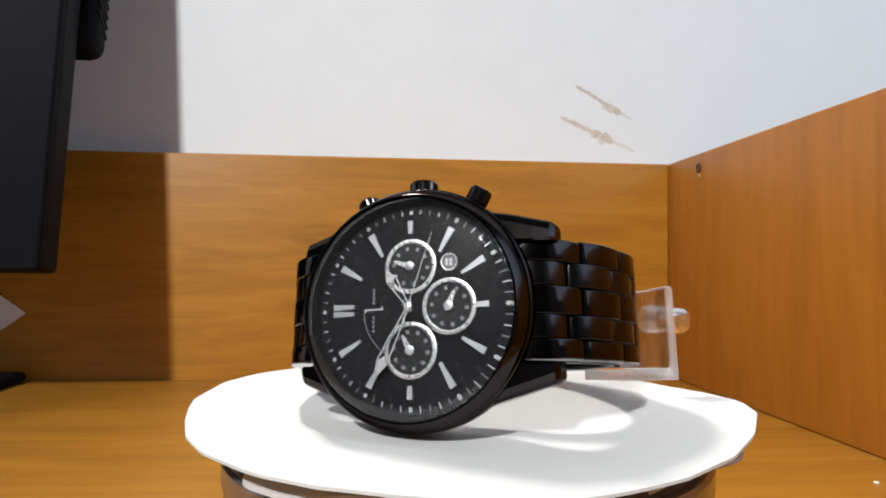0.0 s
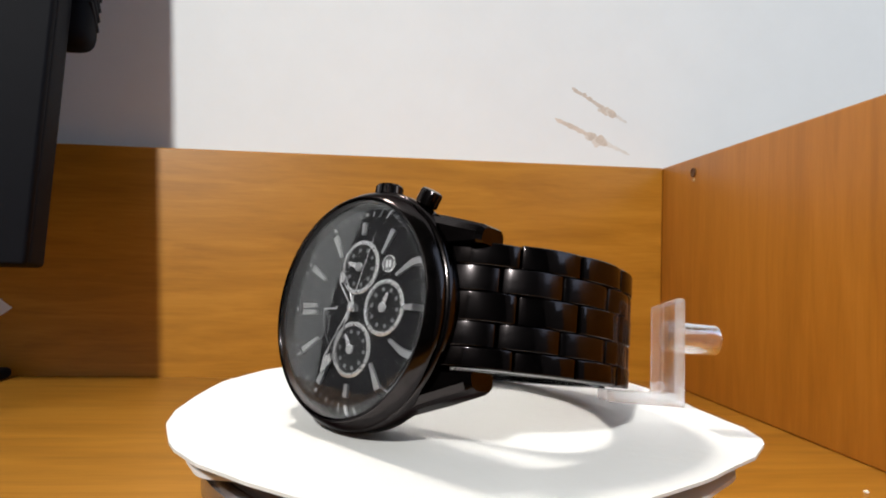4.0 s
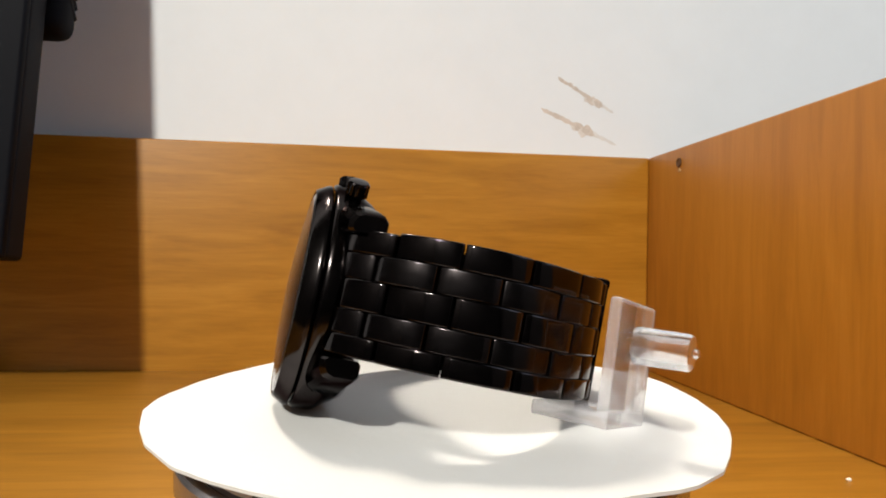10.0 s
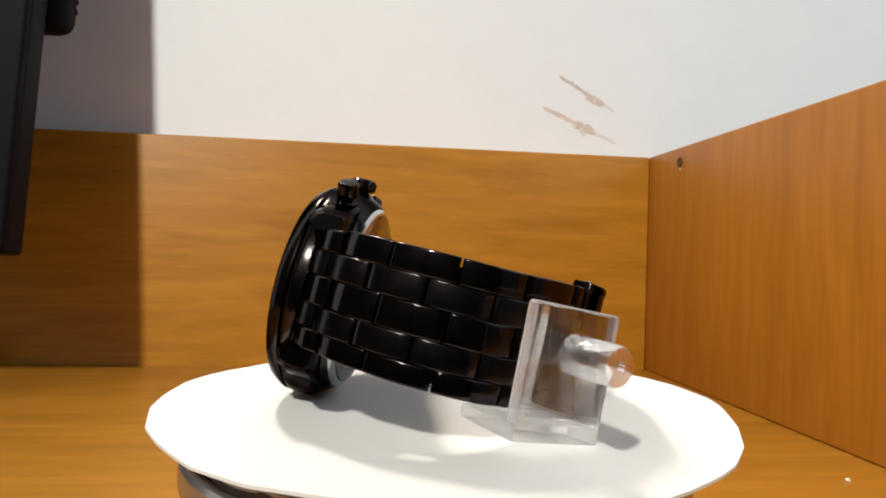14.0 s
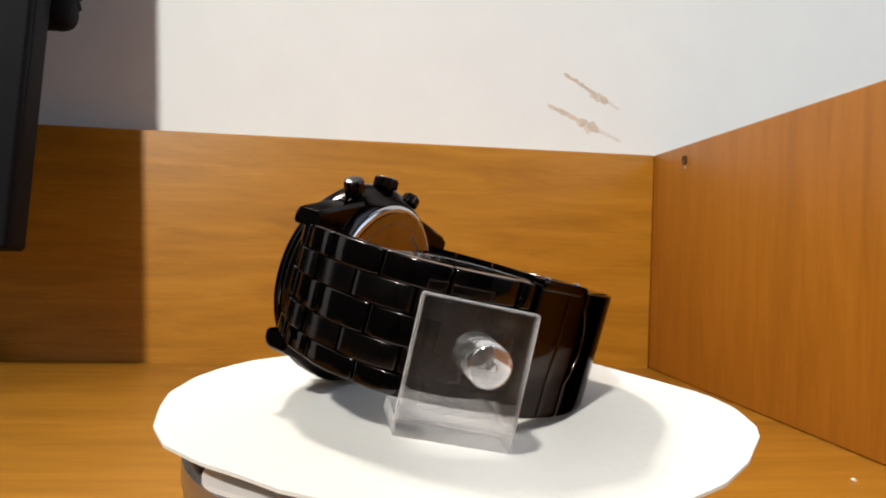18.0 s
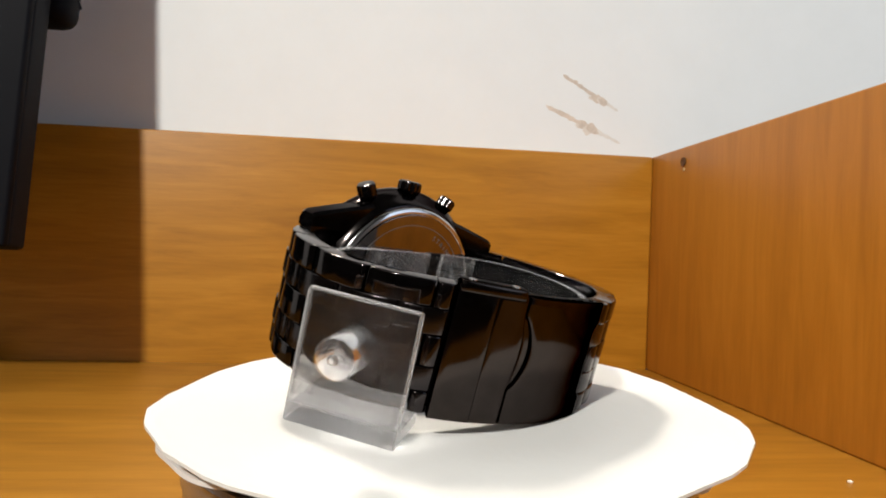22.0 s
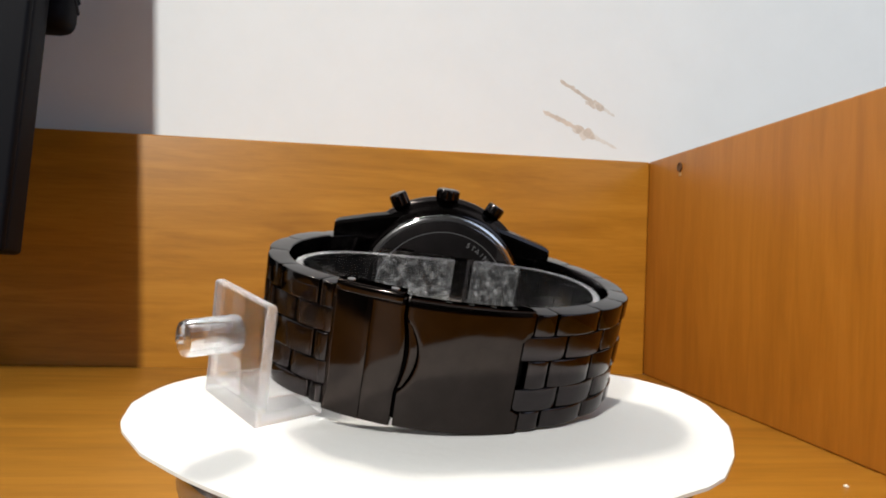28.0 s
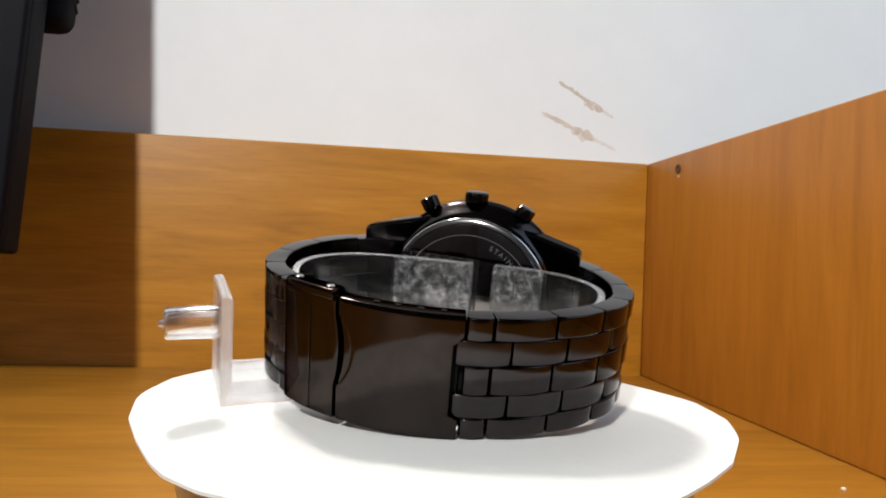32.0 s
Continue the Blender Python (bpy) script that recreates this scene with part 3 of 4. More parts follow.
wpart("bezel", lathe([(0.9, 19.1), (1.7, 19.15), (1.95, 19.3), (2.0, 19.55), (1.8, 19.8), (0.1, 20.85), (-0.3, 21.0), (-0.6, 21.02), (-0.8, 20.85), (-0.8, 19.1)], 144, closed=True),
      BLACK, label="slim polished black bezel")
wpart("chapter_ring", lathe([(-1.25, 17.9), (0.9, 18.95), (0.9, 19.3), (-1.25, 19.3)], 120, closed=True), DIAL, label="sloping black inner ring")
dome = [(1.55, 19.15)] + [(1.95 + 1.25 * (1 - (r / 18.9) ** 2), r) for r in (18.9, 17, 15, 13, 11, 9, 7, 5, 3, 1.5, 0.0)]
dome_in = [(0.95 + 1.1 * (1 - (r / 19.15) ** 2), r) for r in (0.0, 3, 6, 9, 12, 15, 17, 19.15)]
crystal = wpart("crystal", lathe(dome + dome_in, 96, closed=True), GLASS, label="domed clear watch glass", angle=60)
crystal.visible_shadow = False
dial = wpart("dial", lathe([(-1.3, 0.0), (-1.3, 18.3), (-1.7, 18.3), (-1.7, 0.0)], 96), DIAL, label="matt black dial")
FACE = -1.28


def clock(minute, r):
    """A place on the dial: minutes round from twelve, and a radius."""
    a = minute * math.pi / 30
    return Vector((-math.cos(a) * r, math.sin(a) * r))


def bar(minute, r0, r1, w0, w1, x0, x1, shift=0.0):
    a, b = clock(minute, r0), clock(minute, r1)
    d = (b - a).normalized()
    n = Vector((-d.y, d.x))
    a, b = a + n * shift, b + n * shift
    return prism([tuple(p) for p in (a + n * w0, b + n * w1, b - n * w1, a - n * w0)], x0, x1)


for h in range(12):
    minute = h * 5
    if h == 0:
        for s in (-0.62, 0.62):
            wpart("hour_marker", bar(0, 10.9, 14.9, 0.34, 0.52, FACE, FACE + 0.45, s), MARKER, dial)
    elif h in (3, 6, 9):
        r1, r0 = (15.4, 13.2) if h != 6 else (14.2, 11.8)
        wpart("hour_marker", bar(minute, r0, r1, 0.38, 0.52, FACE, FACE + 0.45), MARKER, dial)
    else:
        wpart("hour_marker", bar(minute, 10.9, 15.5, 0.26, 0.62, FACE, FACE + 0.45), MARKER, dial)
for k in range(60):
    if k % 5 == 0:
        c = clock(k, 17.0)
        bm = lathe([(FACE, 0.0), (FACE, 0.37), (FACE + 0.12, 0.32), (FACE + 0.12, 0)], 14)
        bm.transform(Matrix.Translation((0, c.x, c.y)))
        wpart("minute_dot", bm, DOT_INK, dial)
    else:
        wpart("minute_tick", bar(k, 16.6, 17.4, 0.085, 0.085, FACE, FACE + 0.05), GREY_INK if k % 2 else WHITE_INK, dial)


def subdial(cy, cz, hand_y, hand_z):
    """A sunk counter with a silvered ring, ticks and its own hand."""
    mv = Matrix.Translation((0, cy, cz))
    wpart("subdial_floor", lathe([(FACE, 0.0), (FACE, 4.0), (FACE + 0.04, 4.0), (FACE + 0.04, 0)], 40, m=mv), SUNK, dial)
    wpart("subdial_ring", lathe([(FACE + 0.0, 4.05), (FACE + 0.30, 4.12), (FACE + 0.36, 4.42), (FACE + 0.22, 4.85), (FACE, 4.9)], 56, closed=True, m=mv), SILVERED, dial, "silvered counter ring")
    bm = bmesh.new()
    for k in range(24):
        a = k * math.pi / 12
        box(bm, (FACE + 0.37, -0.085, 4.18), (FACE + 0.39, 0.085, 4.7 if k % 3 == 0 else 4.42), m=mv @ Matrix.Rotation(a, 4, "X"))
    wpart("ring_ticks", bm, GAP, dial, smooth=False)
    bm = bmesh.new()
    for k in range(10):
        a = k * math.pi / 5 + 0.2
        for d in (-0.26, 0.06):
            box(bm, (FACE + 0.05, d, 2.85), (FACE + 0.07, d + 0.24, 3.5), m=mv @ Matrix.Rotation(a, 4, "X"))
    wpart("small_figures", bm, GREY_INK, dial, smooth=False)
    tip = Vector((hand_y, hand_z))
    n = Vector((-tip.y, tip.x)).normalized()
    back = -tip.normalized() * 0.9
    out = [back + n * 0.28, n * 0.55, tip * 0.75 + n * 0.36, tip, tip * 0.75 - n * 0.36, -n * 0.55, back - n * 0.28]
    wpart("counter_hub", lathe([(FACE + 0.3, 0.0), (FACE + 0.3, 0.8), (FACE + 0.66, 0.8), (FACE + 0.72, 0.6), (FACE + 0.72, 0.0)], 20, m=mv), MARKER, dial)
    wpart("counter_hand", prism([(p.x + cy, p.y + cz) for p in out], FACE + 0.42, FACE + 0.60), SILVERED, dial)


subdial(-0.1, 7.3, -3.2, 1.0)
subdial(7.05, 0.0, 1.2, 2.7)
subdial(0.0, -7.25, -1.5, 2.8)

# date window with a silvered rim
mv = Matrix.Translation((0, 7.1, 7.6))
wpart("date_rim", lathe([(FACE, 1.25), (FACE + 0.2, 1.3), (FACE + 0.22, 1.5), (FACE, 1.62)], 32, closed=True, m=mv), SILVERED, dial, "silvered date rim")
wpart("date_disc", lathe([(FACE, 0.0), (FACE, 1.25), (FACE + 0.04, 1.25), (FACE + 0.04, 0)], 32, m=mv), DATE_GREY, dial)
bm = bmesh.new()
for y in (-0.45, 0.3):
    box(bm, (FACE + 0.05, y - 0.25, -0.6), (FACE + 0.08, y + 0.25, 0.6), m=mv)
wpart("date_figures", bm, DOT_INK, dial, smooth=False)

# emblem and unreadable lettering below twelve, as plain shapes
bm = bmesh.new()
box(bm, (FACE, -8.6, -0.12), (FACE + 0.08, -5.4, 0.12))
box(bm, (FACE, -5.65, -0.12), (FACE + 0.08, -5.4, 0.5))
box(bm, (FACE, -8.85, -0.45), (FACE + 0.08, -8.6, 0.12))
wpart("emblem", bm, WHITE_INK, dial, smooth=False)
for k, (z0, z1) in enumerate(((-4.0, -3.5), (-3.2, -2.7), (-2.4, -1.9), (-1.6, -1.2), (1.0, 1.5), (1.7, 2.3), (2.5, 3.0), (3.2, 3.7))):
    wpart("lettering_bar", boxed((FACE, -7.3, z0), (FACE + 0.06, -6.95, z1)), GREY_INK, dial)
arc_bm = lathe([(FACE, 9.0), (FACE + 0.05, 9.0), (FACE + 0.05, 9.12), (FACE, 9.12)], 90, closed=True)
bmesh.ops.delete(arc_bm, geom=[v for v in arc_bm.verts if v.co.y > -4.5 or v.co.z > 0], context="VERTS")
wpart("printed_arc", arc_bm, GREY_INK, dial)


def hand(name, minute, length, wide, x, tail, label):
    """A skeleton hand: two rails that meet in a luminous tip."""
    d = clock(minute, 1.0)
    n = Vector((-d.y, d.x))
    bm = bmesh.new()
    for s in (-1, 1):
        for a, b, c, e in ((0.4, 0.12, length * 0.80, wide), (length * 0.80, wide, length, 0.05)):
            p = [d * a + n * s * b, d * a + n * s * (b + 0.22), d * c + n * s * (e + 0.22), d * c + n * s * e]
            loft(bm, [[Vector((q, v.x, v.y)) for v in p] for q in (x, x + 0.22)])
    tip = [d * length * 0.80 + n * wide, d * length, d * length * 0.80 - n * wide, d * length * 0.70]
    loft(bm, [[Vector((q, v.x, v.y)) for v in tip] for q in (x, x + 0.16)])
    back = [-d * tail + n * 0.3, d * 0.6 + n * 0.3, d * 0.6 - n * 0.3, -d * tail - n * 0.3]
    loft(bm, [[Vector((q, v.x, v.y)) for v in back] for q in (x, x + 0.2)])
    wpart(name, bm, SILVERED, dial, label)


hand("hour_hand", 9.4, 7.6, 0.85, -0.45, 0.9, "silver skeleton hour hand")
hand("minute_hand", 49.6, 13.0, 0.88, -0.15, 1.1, "silver skeleton minute hand")
wpart("seconds_hand", bar(18.2, -3.6, 13.6, 0.12, 0.05, 0.14, 0.24), SILVERED, dial, "thin silver sweep hand")
wpart("hand_cap", lathe([(-1.2, 0.0), (-1.2, 0.7), (0.30, 0.72), (0.42, 0.5), (0.42, 0.0)], 24), SILVERED, dial)

# case back, with its engraved arc of letters
back = wpart("case_back", lathe([(-8.6, 0.0), (-8.6, 18.45), (-9.65, 18.45), (-9.95, 18.3), (-10.2, 17.9), (-10.35, 17.55), (-10.4, 17.3), (-10.3, 17.15), (-10.0, 17.1), (-10.0, 0.0)], 120), STEEL, label="bright steel screw-down case back")
wpart("back_plate", lathe([(-9.8, 0.0), (-9.8, 17.05), (-10.55, 17.0), (-10.62, 16.85), (-10.62, 0.0)], 120), STEEL_DARK, back, "polished inner plate")
wpart("engraved_ring", lathe([(-10.6, 14.75), (-10.64, 14.75), (-10.64, 14.9), (-10.6, 14.9)], 120, closed=True), ENGRAVED, back, "fine engraved ring")
for k, ch in enumerate("STAINLESS STEEL"):
    if ch == " ":
        continue
    cu = bpy.data.curves.new("letter", "FONT")
    cu.body, cu.size, cu.align_x, cu.extrude = ch, 0.00155, "CENTER", 0.00004
    tmp = bpy.data.objects.new("letter", cu)
    me = bpy.data.meshes.new_from_object(tmp)
    bpy.data.objects.remove(tmp)
    me.materials.append(ENGRAVED)
    ob = new("letter", me)
    ob.parent = back
    ang = radians(-20 - 5.4 * k)
    # text plane seen from behind the watch, along the rim
    basis = Matrix(((0, 0, -1), (-1, 0, 0), (0, 1, 0))).to_4x4()
    ob.matrix_local = Matrix.Translation((0.0003, 0, 0)) @ HEAD.to_3x3().to_4x4() @ Matrix.Rotation(-ang, 4, "X") @ Matrix.Translation((-0.01064, 0, 0.0128)) @ basis


# crown and pushers
def knob(name, y, z, ang, r, length, ribs, label, stem):
    prof = [(0.0, 0.0), (0.0, stem), (1.6, stem), (1.6, r * 0.86), (1.9, r), (length - 0.5, r), (length - 0.1, r * 0.9), (length, r * 0.7), (length, 0.0)]
    bm = lathe(prof, ribs * 4 if ribs else 28)
    if ribs:
        for v in bm.verts:
            if 1.8 < v.co.x < length - 0.4 and Vector((v.co.y, v.co.z)).length > r * 0.95:
                a = math.atan2(v.co.z, v.co.y)
                k = 1 + 0.05 * (1 if math.cos(a * ribs) > 0 else -1)
                v.co.y, v.co.z = v.co.y * k, v.co.z * k
    bm.transform(Matrix.Translation((-4.7, y, z - 0.6)) @ Matrix.Rotation(radians(ang), 4, "X") @ Matrix.Rotation(radians(-90), 4, "Y"))
    wpart(name, bm, BLACK_BRUSHED, watch, label, angle=25)


knob("crown", 0.9, 20.3, 0, 2.5, 4.0, 14, "fluted black winding crown", 1.3)
knob("pusher", 10.0, 17.8, -29.4, 1.95, 4.6, 9, "black round chronograph pusher", 1.0)
knob("pusher", -9.0, 18.3, 25.7, 1.95, 4.1, 9, "black round chronograph pusher", 1.0)

# four lugs
def mid(phi):
    """Height of the bracelet's middle line: it rises a little towards the clasp."""
    q = min(1.0, max(0.0, (math.sin(radians(phi / 2)) - 0.75) / 0.22))
    return 0.9 + 0.85 * q * q * (3 - 2 * q)

for sy in (-1, 1):
    for sz in (-1, 1):
        loops = []
        for y, xf, xb, zi, zo in ((10.0, -2.6, -8.0, 10.6, 17.2), (16.4, -1.9, -8.7, 10.65, 15.7),
                                  (23.4, -2.9, -9.2, 10.75, 13.9), (24.2, -3.7, -9.2, 10.75, 13.4)):
            zi -= 1.15 if sz > 0 else 0.2
            zo += -0.9 if sz > 0 else 1.1 * (24.2 - y) / 14.2
            loop = [(xf - 0.4, zi), (xf, zi + 0.4), (xf, zo - 1.7), (xf - 0.6, zo - 0.5), (xf - 1.7, zo), (xb + 0.7, zo), (xb, zo - 0.7), (xb, zi + 0.5), (xb + 0.5, zi)]
            loops.append([Vector((x, sy * y + 0.8, 1.0 + sz * z)) for x, z in loop])
        wpart("lug", loft(bmesh.new(), loops), BLACK, watch, "faceted polished lug", angle=22)

seat[0] = STRAIGHT

# the bracelet runs on an ellipse round the wrist
EX, EY, CX, CY, ET = 28.6, 34.8, -26.2, 2.8, 5.0


def on_loop(phi, inward=0.0):
    a = radians(phi)
    n = Vector((math.cos(a) / EX, math.sin(a) / EY)).normalized()
    v = Vector((EX * math.cos(a), EY * math.sin(a))) - n * inward
    c, s = math.cos(radians(ET)), math.sin(radians(ET))
    return Vector((CX + c * v.x - s * v.y, CY + s * v.x + c * v.y))


def band(phi0, phi1, z0, z1, thick, outer=0.0, bev=0.35, steps=5, crown=0.0, end=None):
    """A piece of the bracelet, bent along the loop, rounded over its long edges and its ends."""
    end = bev * 0.7 if end is None else end
    span = phi1 - phi0
    reach = max(0.2, (on_loop(phi1) - on_loop(phi0)).length)
    arc = [radians(a) for a in (0, 22.5, 45, 67.5, 90)]
    lip = min(0.3, end / reach)
    first = [(lip * (1 - math.cos(a)), end * (1 - math.sin(a))) for a in arc[::2]]
    inner = [(lip + (1 - 2 * lip) * i / steps, 0.0) for i in range(1, steps)]
    track = first + inner + [(1 - q, d) for q, d in first[::-1]]
    loops = []
    for q, dip in track:
        phi = phi0 + span * q
        o = outer + dip - crown * 4 * q * (1 - q)
        side = [(o + bev * (1 - math.sin(a)), bev * (1 - math.cos(a))) for a in arc]
        prof = [(inw, z0 + dz) for inw, dz in side] + [(inw, z1 - dz) for inw, dz in side[::-1]]
        prof += [(thick - bev * 0.5, z1), (thick, z1 - bev * 0.5), (thick, z0 + bev * 0.5), (thick - bev * 0.5, z0)]
        loop = []
        for inw, z in prof:
            p = on_loop(phi, inw)
            loop.append(Vector((p.x, p.y, z + mid(phi))))
        loops.append(loop)
    return loft(bmesh.new(), loops)


ROWS = ((-9.8, -6.42), (-6.38, -2.47), (-2.43, 2.43), (2.47, 6.58), (6.62, 10.4))
ODD_SIX = (23.6, 43.8, 64.0, 86.0, 107.5, 128.0, 133.6)
EVEN_SIX = (23.6, 38.5, 57.8, 77.5, 98.6, 118.5, 133.6)
ODD_TWELVE = (189.0, 196.4, 214.3, 232.8, 252.5, 274.0, 295.0, 317.5)
EVEN_TWELVE = (186.6, 201.7, 219.0, 239.5, 260.5, 284.0, 305.0, 317.5)


def links(joints, rows):
    for z0, z1 in rows:
        for a, b in zip(joints, joints[1:]):
            end = a < 40 or b > 316
            g = 0.30
            satin = (z0, z1) in ROWS[1::2]
            lift = (0.0 if satin else -0.16) - (0.3 if end else 0.0)
            wpart("link", band(a + g, b - g, z0, z1, 3.4, outer=lift, crown=0.85 if end else 0.40, bev=0.20 if satin else 0.34, steps=8, end=0.3), BLACK_BRUSHED if satin else BLACK_LINK)


TALL = ROWS[:4] + ((6.62, 10.75),)
links(ODD_SIX[:2], ROWS[0::2])
links(ODD_SIX[1:], TALL[0::2])
links(EVEN_SIX, ROWS[1::2])
links(ODD_TWELVE, ROWS[0::2])
links(EVEN_TWELVE, ROWS[1::2])
# near-black bands behind the links: the shade in the joints, put in as colour
wpart("joint_shade", band(27, 134.5, -8.8, 9.4, 2.9, outer=1.5, steps=26), GAP, label="near-black band shading the gaps between the links")
wpart("joint_shade", band(188, 316, -8.8, 9.4, 2.9, outer=1.5, steps=30), GAP, label="near-black band shading the gaps between the links")

# folding clasp
def notch(z):
    """How far the cover's edge bows back to leave a finger notch, in degrees."""
    s = (7.8 - z) / 12.0
    return 4.3 * math.sin(math.pi * s) ** 0.8 if 0 < s < 1 else 0.0


def cover_piece(start, stop, z0, z1, outer, inner, bev, steps=24, near=1.0):
    """A bent plate whose ends may bow with the height."""
    loops = []
    levels = [(z0, bev), (z0 + bev * 0.3, bev * 0.3), (z0 + bev, 0.0)]
    levels += [(z0 + bev + (z1 - z0 - 2 * bev) * i / 26, 0.0) for i in range(1, 26)]
    levels += [(z1 - bev, 0.0), (z1 - bev * 0.3, bev * 0.3), (z1, bev)]
    for z, dip in levels:
        a, b = start(z), stop(z)
        top = [(a + 0.02 * near, outer + 0.35 * near), (a + 0.15 * near, outer + 0.08 * near), (a + 0.45 * near, outer)]
        top += [(a + 0.45 + (b - a - 0.9) * i / steps, outer) for i in range(1, steps)]
        top += [(b - 0.45, outer), (b - 0.15, outer + 0.08), (b - 0.02, outer + 0.35)]
        low = [(a + (b - a) * i / steps, inner) for i in range(steps, -1, -1)]
        loop = []
        for phi, inw in top + low:
            p = on_loop(phi, inw + dip if inw < inner else inw)
            loop.append(Vector((p.x, p.y, z + mid(phi))))
        loops.append(loop)
    return loft(bmesh.new(), loops)


def ear(z):
    """The cover's far edge has a short ear at the top and the bottom."""
    return 186.2 + 2.5 * min(1.0, max(0.0, (abs(z - 0.1) - 6.1) / 0.5))


clasp = wpart("clasp", cover_piece(lambda z: 154.9 + notch(z), ear, -10.3, 10.9, -0.6, 2.1, 0.5), BLACK_CLASP, label="smooth polished folding clasp cover")
wpart("clasp_flap", band(134.0, 145.46, -10.3, 11.0, 2.2, outer=-0.80, bev=0.5, steps=8, end=0.12), BLACK_CLASP, clasp, "polished fold-over flap")
wpart("clasp_flap", cover_piece(lambda z: 145.54, lambda z: 154.2 + 0.30 * notch(z), -10.3, 11.0, -0.75, 2.1, 0.5, 10, 0.3), BLACK_CLASP, clasp, "polished flap beside the notch")
wpart("notch_lip", cover_piece(lambda z: 154.4 + 0.45 * notch(z), lambda z: 155.5 + 0.80 * notch(z), -3.9, 7.5, -0.15, 1.6, 0.2, 8), BLACK_CLASP, clasp, "polished lip of the crescent finger notch")
wpart("fold_cap", band(134.2, 153.4, 9.9, 11.8, 2.4, outer=-0.95, bev=0.6, steps=10), BLACK_CLASP, clasp, "raised folded end of the flap")
# a near-black underlay paints the shade in the clasp's seams
wpart("clasp_joint", band(134.5, 188.0, -9.6, 9.9, 2.0, outer=0.9, bev=0.3, steps=22), GAP, clasp)
wpart("clasp_blade", band(136, 194, -6.0, 6.0, 3.9, outer=2.5, bev=0.3, steps=18), BLACK_BRUSHED, clasp, "inner folding blade")
# raised black discs: the dark inside the pin holes is only colour
for k in range(4):
    p = on_loop(165 + 6.0 * k, 0.8)
    bm = lathe([(0, 0.0), (0, 0.42), (0.1, 0.5), (0.1, 0.0)], 14)
    bm.transform(Matrix.Translation((p.x, p.y, 10.92 + mid(165 + 6.0 * k))) @ Matrix.Rotation(radians(-90), 4, "Y"))
    wpart("pin_hole", bm, GAP, clasp)
for phi in (137.5, 150.5):
    p = on_loop(phi, 0.6)
    bm = lathe([(0, 0.0), (0, 0.75), (0.2, 0.65), (0.32, 0.3), (0.32, 0.0)], 18)
    bm.transform(Matrix.Translation((p.x, p.y, 11.75 + mid(phi))) @ Matrix.Rotation(radians(-90), 4, "Y"))
    wpart("rivet", bm, STEEL_DARK, clasp)

# ---- the clear display cuff: a C-shaped band in the bracelet, and its bracket with a peg ----
stand = thing("watch_stand", LOCAL, "clear plastic watch cuff with an L bracket and peg", "watch stand")


def spart(name, bm, mat, parent=None, label="", angle=35):
    bm.transform(SCALE)
    return part(name, bm, mat, parent or stand, label, True, angle)


def cuff_band(a0, a1, z0, z1, thick, steps):
    """The cuff bends inside the bracelet, flatter behind the case."""
    loops = []
    for i in range(steps + 1):
        phi = a0 + (a1 - a0) * i / steps
        flat = max(0.0, math.cos(radians(phi))) ** 2
        deep = 4.6 + 11.0 * flat
        o, q = on_loop(phi, deep), on_loop(phi, deep + thick)
        loops.append([Vector((o.x, o.y, z0)), Vector((o.x, o.y, z1)), Vector((q.x, q.y, z1)), Vector((q.x, q.y, z0))])
    return loft(bmesh.new(), loops)


CUFF_A, CUFF_B = -11.0, 336.5
cuff = spart("cuff", cuff_band(CUFF_A + 44, CUFF_B - 26, -8.7, 9.7, 1.3, 80), CUFF, label="clear curved band with a gap behind the case")
for a, b in ((CUFF_A, CUFF_A + 44), (CUFF_B - 26, CUFF_B)):
    spart("cuff_end", cuff_band(a, b, -8.7, 9.7, 1.3, 12), CUFF_WORN, cuff, "clear end flap with worn whitish patches")
for z in (-8.86, 9.72):
    spart("edge", cuff_band(CUFF_A, CUFF_B, z, z + 0.14, 1.3, 90), EDGE_CUFF, cuff, "pale light-catching edge")
for a in (CUFF_A - 0.5, CUFF_B):
    spart("edge", cuff_band(a, a + 0.5, -8.8, 9.8, 1.3, 2), EDGE_CUFF, cuff, "pale light-catching edge")

# the bracket: an L of clear sheet, and its peg
FRAME = Matrix.Translation((-45.81, 40.81, 0.27)) @ Matrix.Rotation(0.5954, 4, "Z") @ Matrix.Rotation(0.0289, 4, "X") @ Matrix.Rotation(0.042, 4, "Y")
HW, HIGH, LOW, REACH, THICK, FOOT = 8.35, 8.7, -11.1, 12.4, 1.9, 2.2


def rounded(corners):
    """An outline with its corners rounded: (y, z, radius), in order."""
    pts = []
    for k, (y, z, r) in enumerate(corners):
        c = Vector((y, z))
        a = (Vector(corners[k - 1][:2]) - c).normalized()
        b = (Vector(corners[(k + 1) % len(corners)][:2]) - c).normalized()
        for i in range(5):
            u = i / 4
            pts.append(c + a * r * (1 - u) ** 2 + b * r * u ** 2)
    return pts


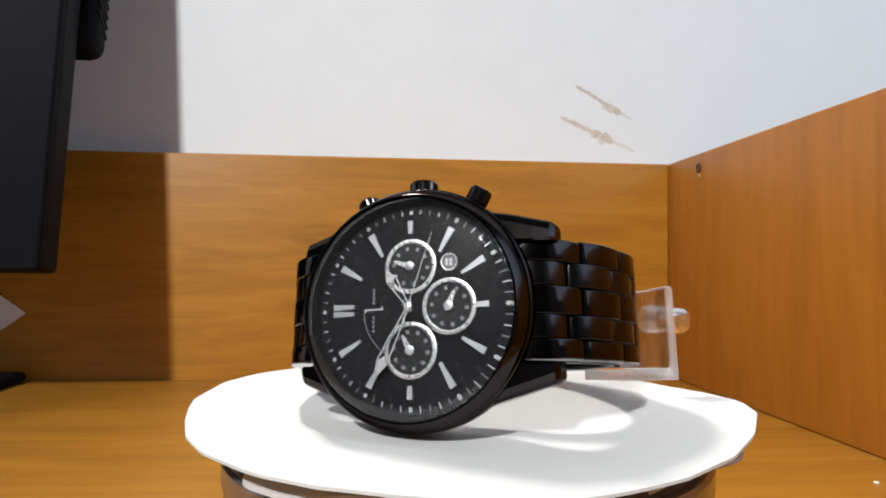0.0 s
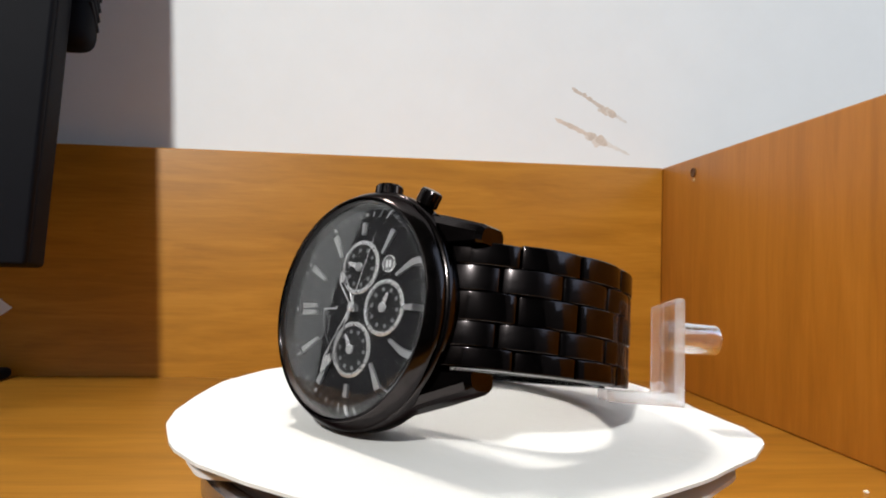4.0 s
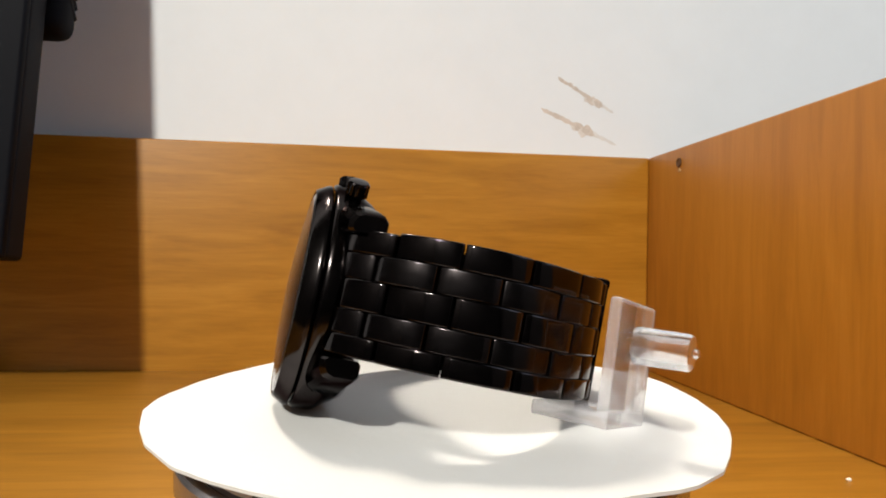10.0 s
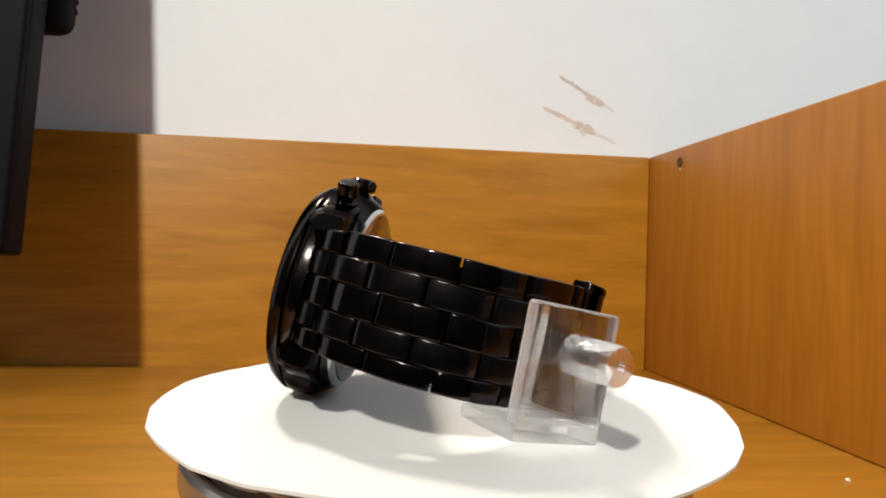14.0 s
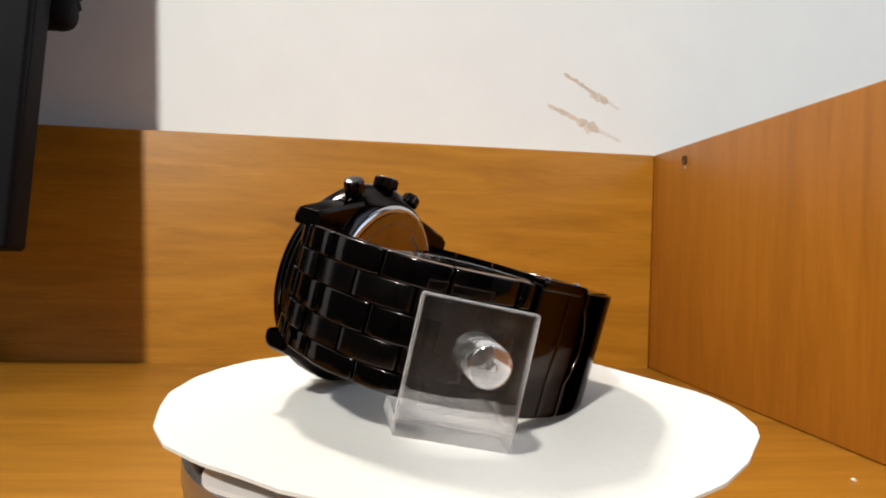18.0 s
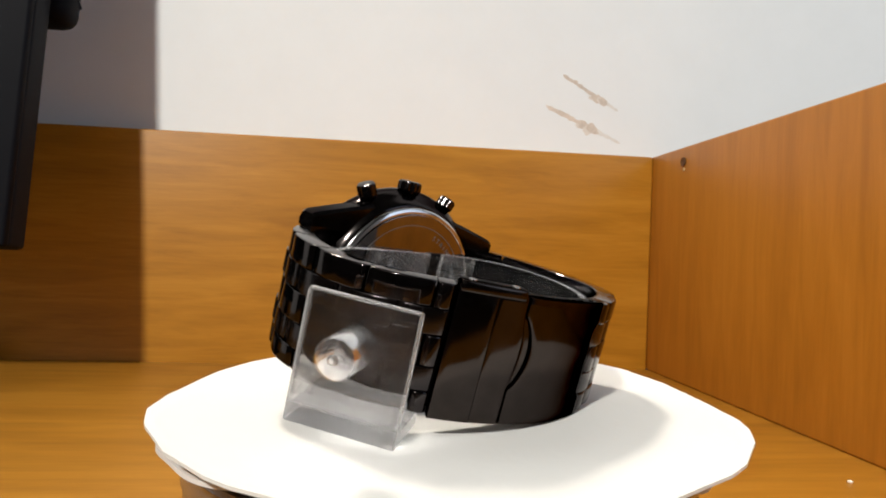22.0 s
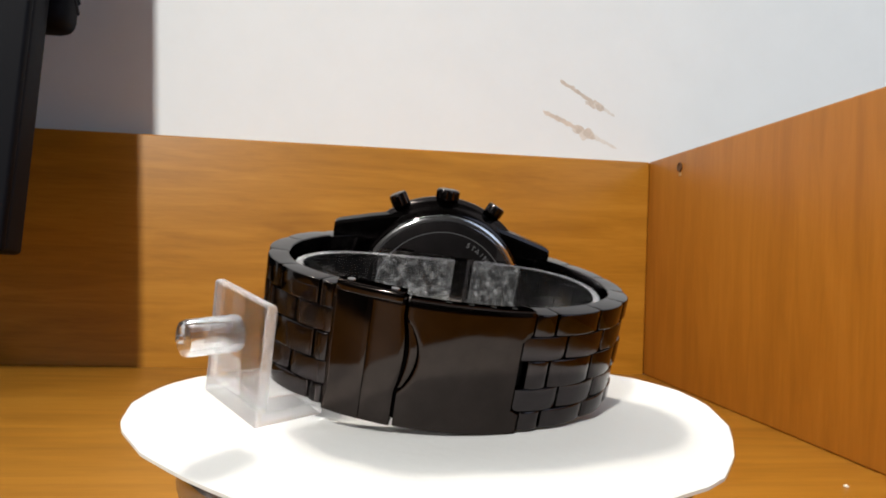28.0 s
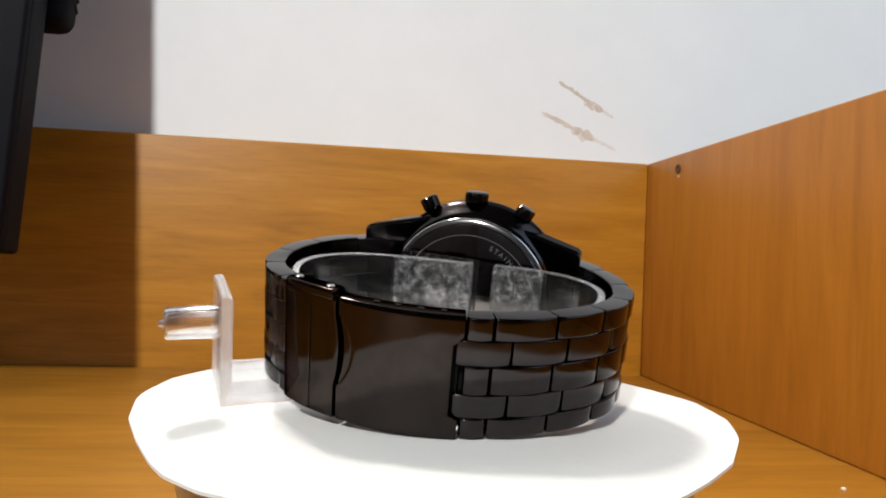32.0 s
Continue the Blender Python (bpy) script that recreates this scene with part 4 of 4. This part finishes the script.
bm = bmesh.new()
outline = rounded([(0, LOW, 0.3), (0, HIGH, 0.7), (-THICK, HIGH, 0.7), (-THICK, LOW + FOOT, 0.5), (-REACH, LOW + FOOT, 0.5), (-REACH, LOW, 0.4)])
loft(bm, [[Vector((x, p.x, p.y)) for p in outline] for x in (-HW, HW)])
bm.normal_update()
rims = [e for e in bm.edges if abs(e.verts[0].co.x - e.verts[1].co.x) < 1e-6]
bmesh.ops.bevel(bm, geom=rims, offset=0.28, segments=2, affect="EDGES", profile=0.5, material=1)
# the upright's two upper corners are rounded off
for v in bm.verts:
    k = (HW - abs(v.co.x)) / 1.1
    if v.co.z > HIGH - 1.6 and k < 1:
        v.co.z -= 0.55 * (1 - k) ** 2 * (v.co.z - HIGH + 1.6) / 1.6
bm.normal_update()
# the sides, the upper edge and the foot's end get the painted bright edge
for f in bm.faces:
    n = f.normal
    c = f.calc_center_median()
    if abs(n.x) > 0.9 or (abs(n.z) > 0.5 and c.z > HIGH - 0.8) or c.y < 0.4 - REACH:
        f.material_index = 1
bm.transform(FRAME)
bracket = spart("bracket", bm, ACRYLIC, label="clear L-shaped bracket with bright edges", angle=30)
bracket.data.materials.append(EDGE)
bracket.visible_shadow = False
bm = lathe([(-0.1, 0.0), (-0.1, 3.0), (0.5, 3.0), (7.9, 2.85), (8.4, 2.65), (8.6, 2.2), (8.7, 0.75), (9.3, 0.6), (9.5, 0.35), (9.5, 0.0)], 40)
bm.transform(FRAME @ Matrix.Translation((-0.2, 0.15, 1.8)) @ Matrix.Rotation(radians(90), 4, "Z"))
spart("peg", bm, PEG, bracket, "clear round peg")


# ---- what turns ----
AXIS = Matrix.Translation((0, 0.00052, 0)) @ Matrix.Rotation(0.026, 4, "X")       # the turntable leans a little


def motions():
    times = [0.5 * k for k in range(65)]
    for ob in (card_top, card_under, pad, platter, watch, stand):
        base = ob.matrix_basis.copy()
        walk(ob, [(t, AXIS @ Matrix.Rotation(radians(TURN * t), 4, "Z") @ base) for t in times])


motions()
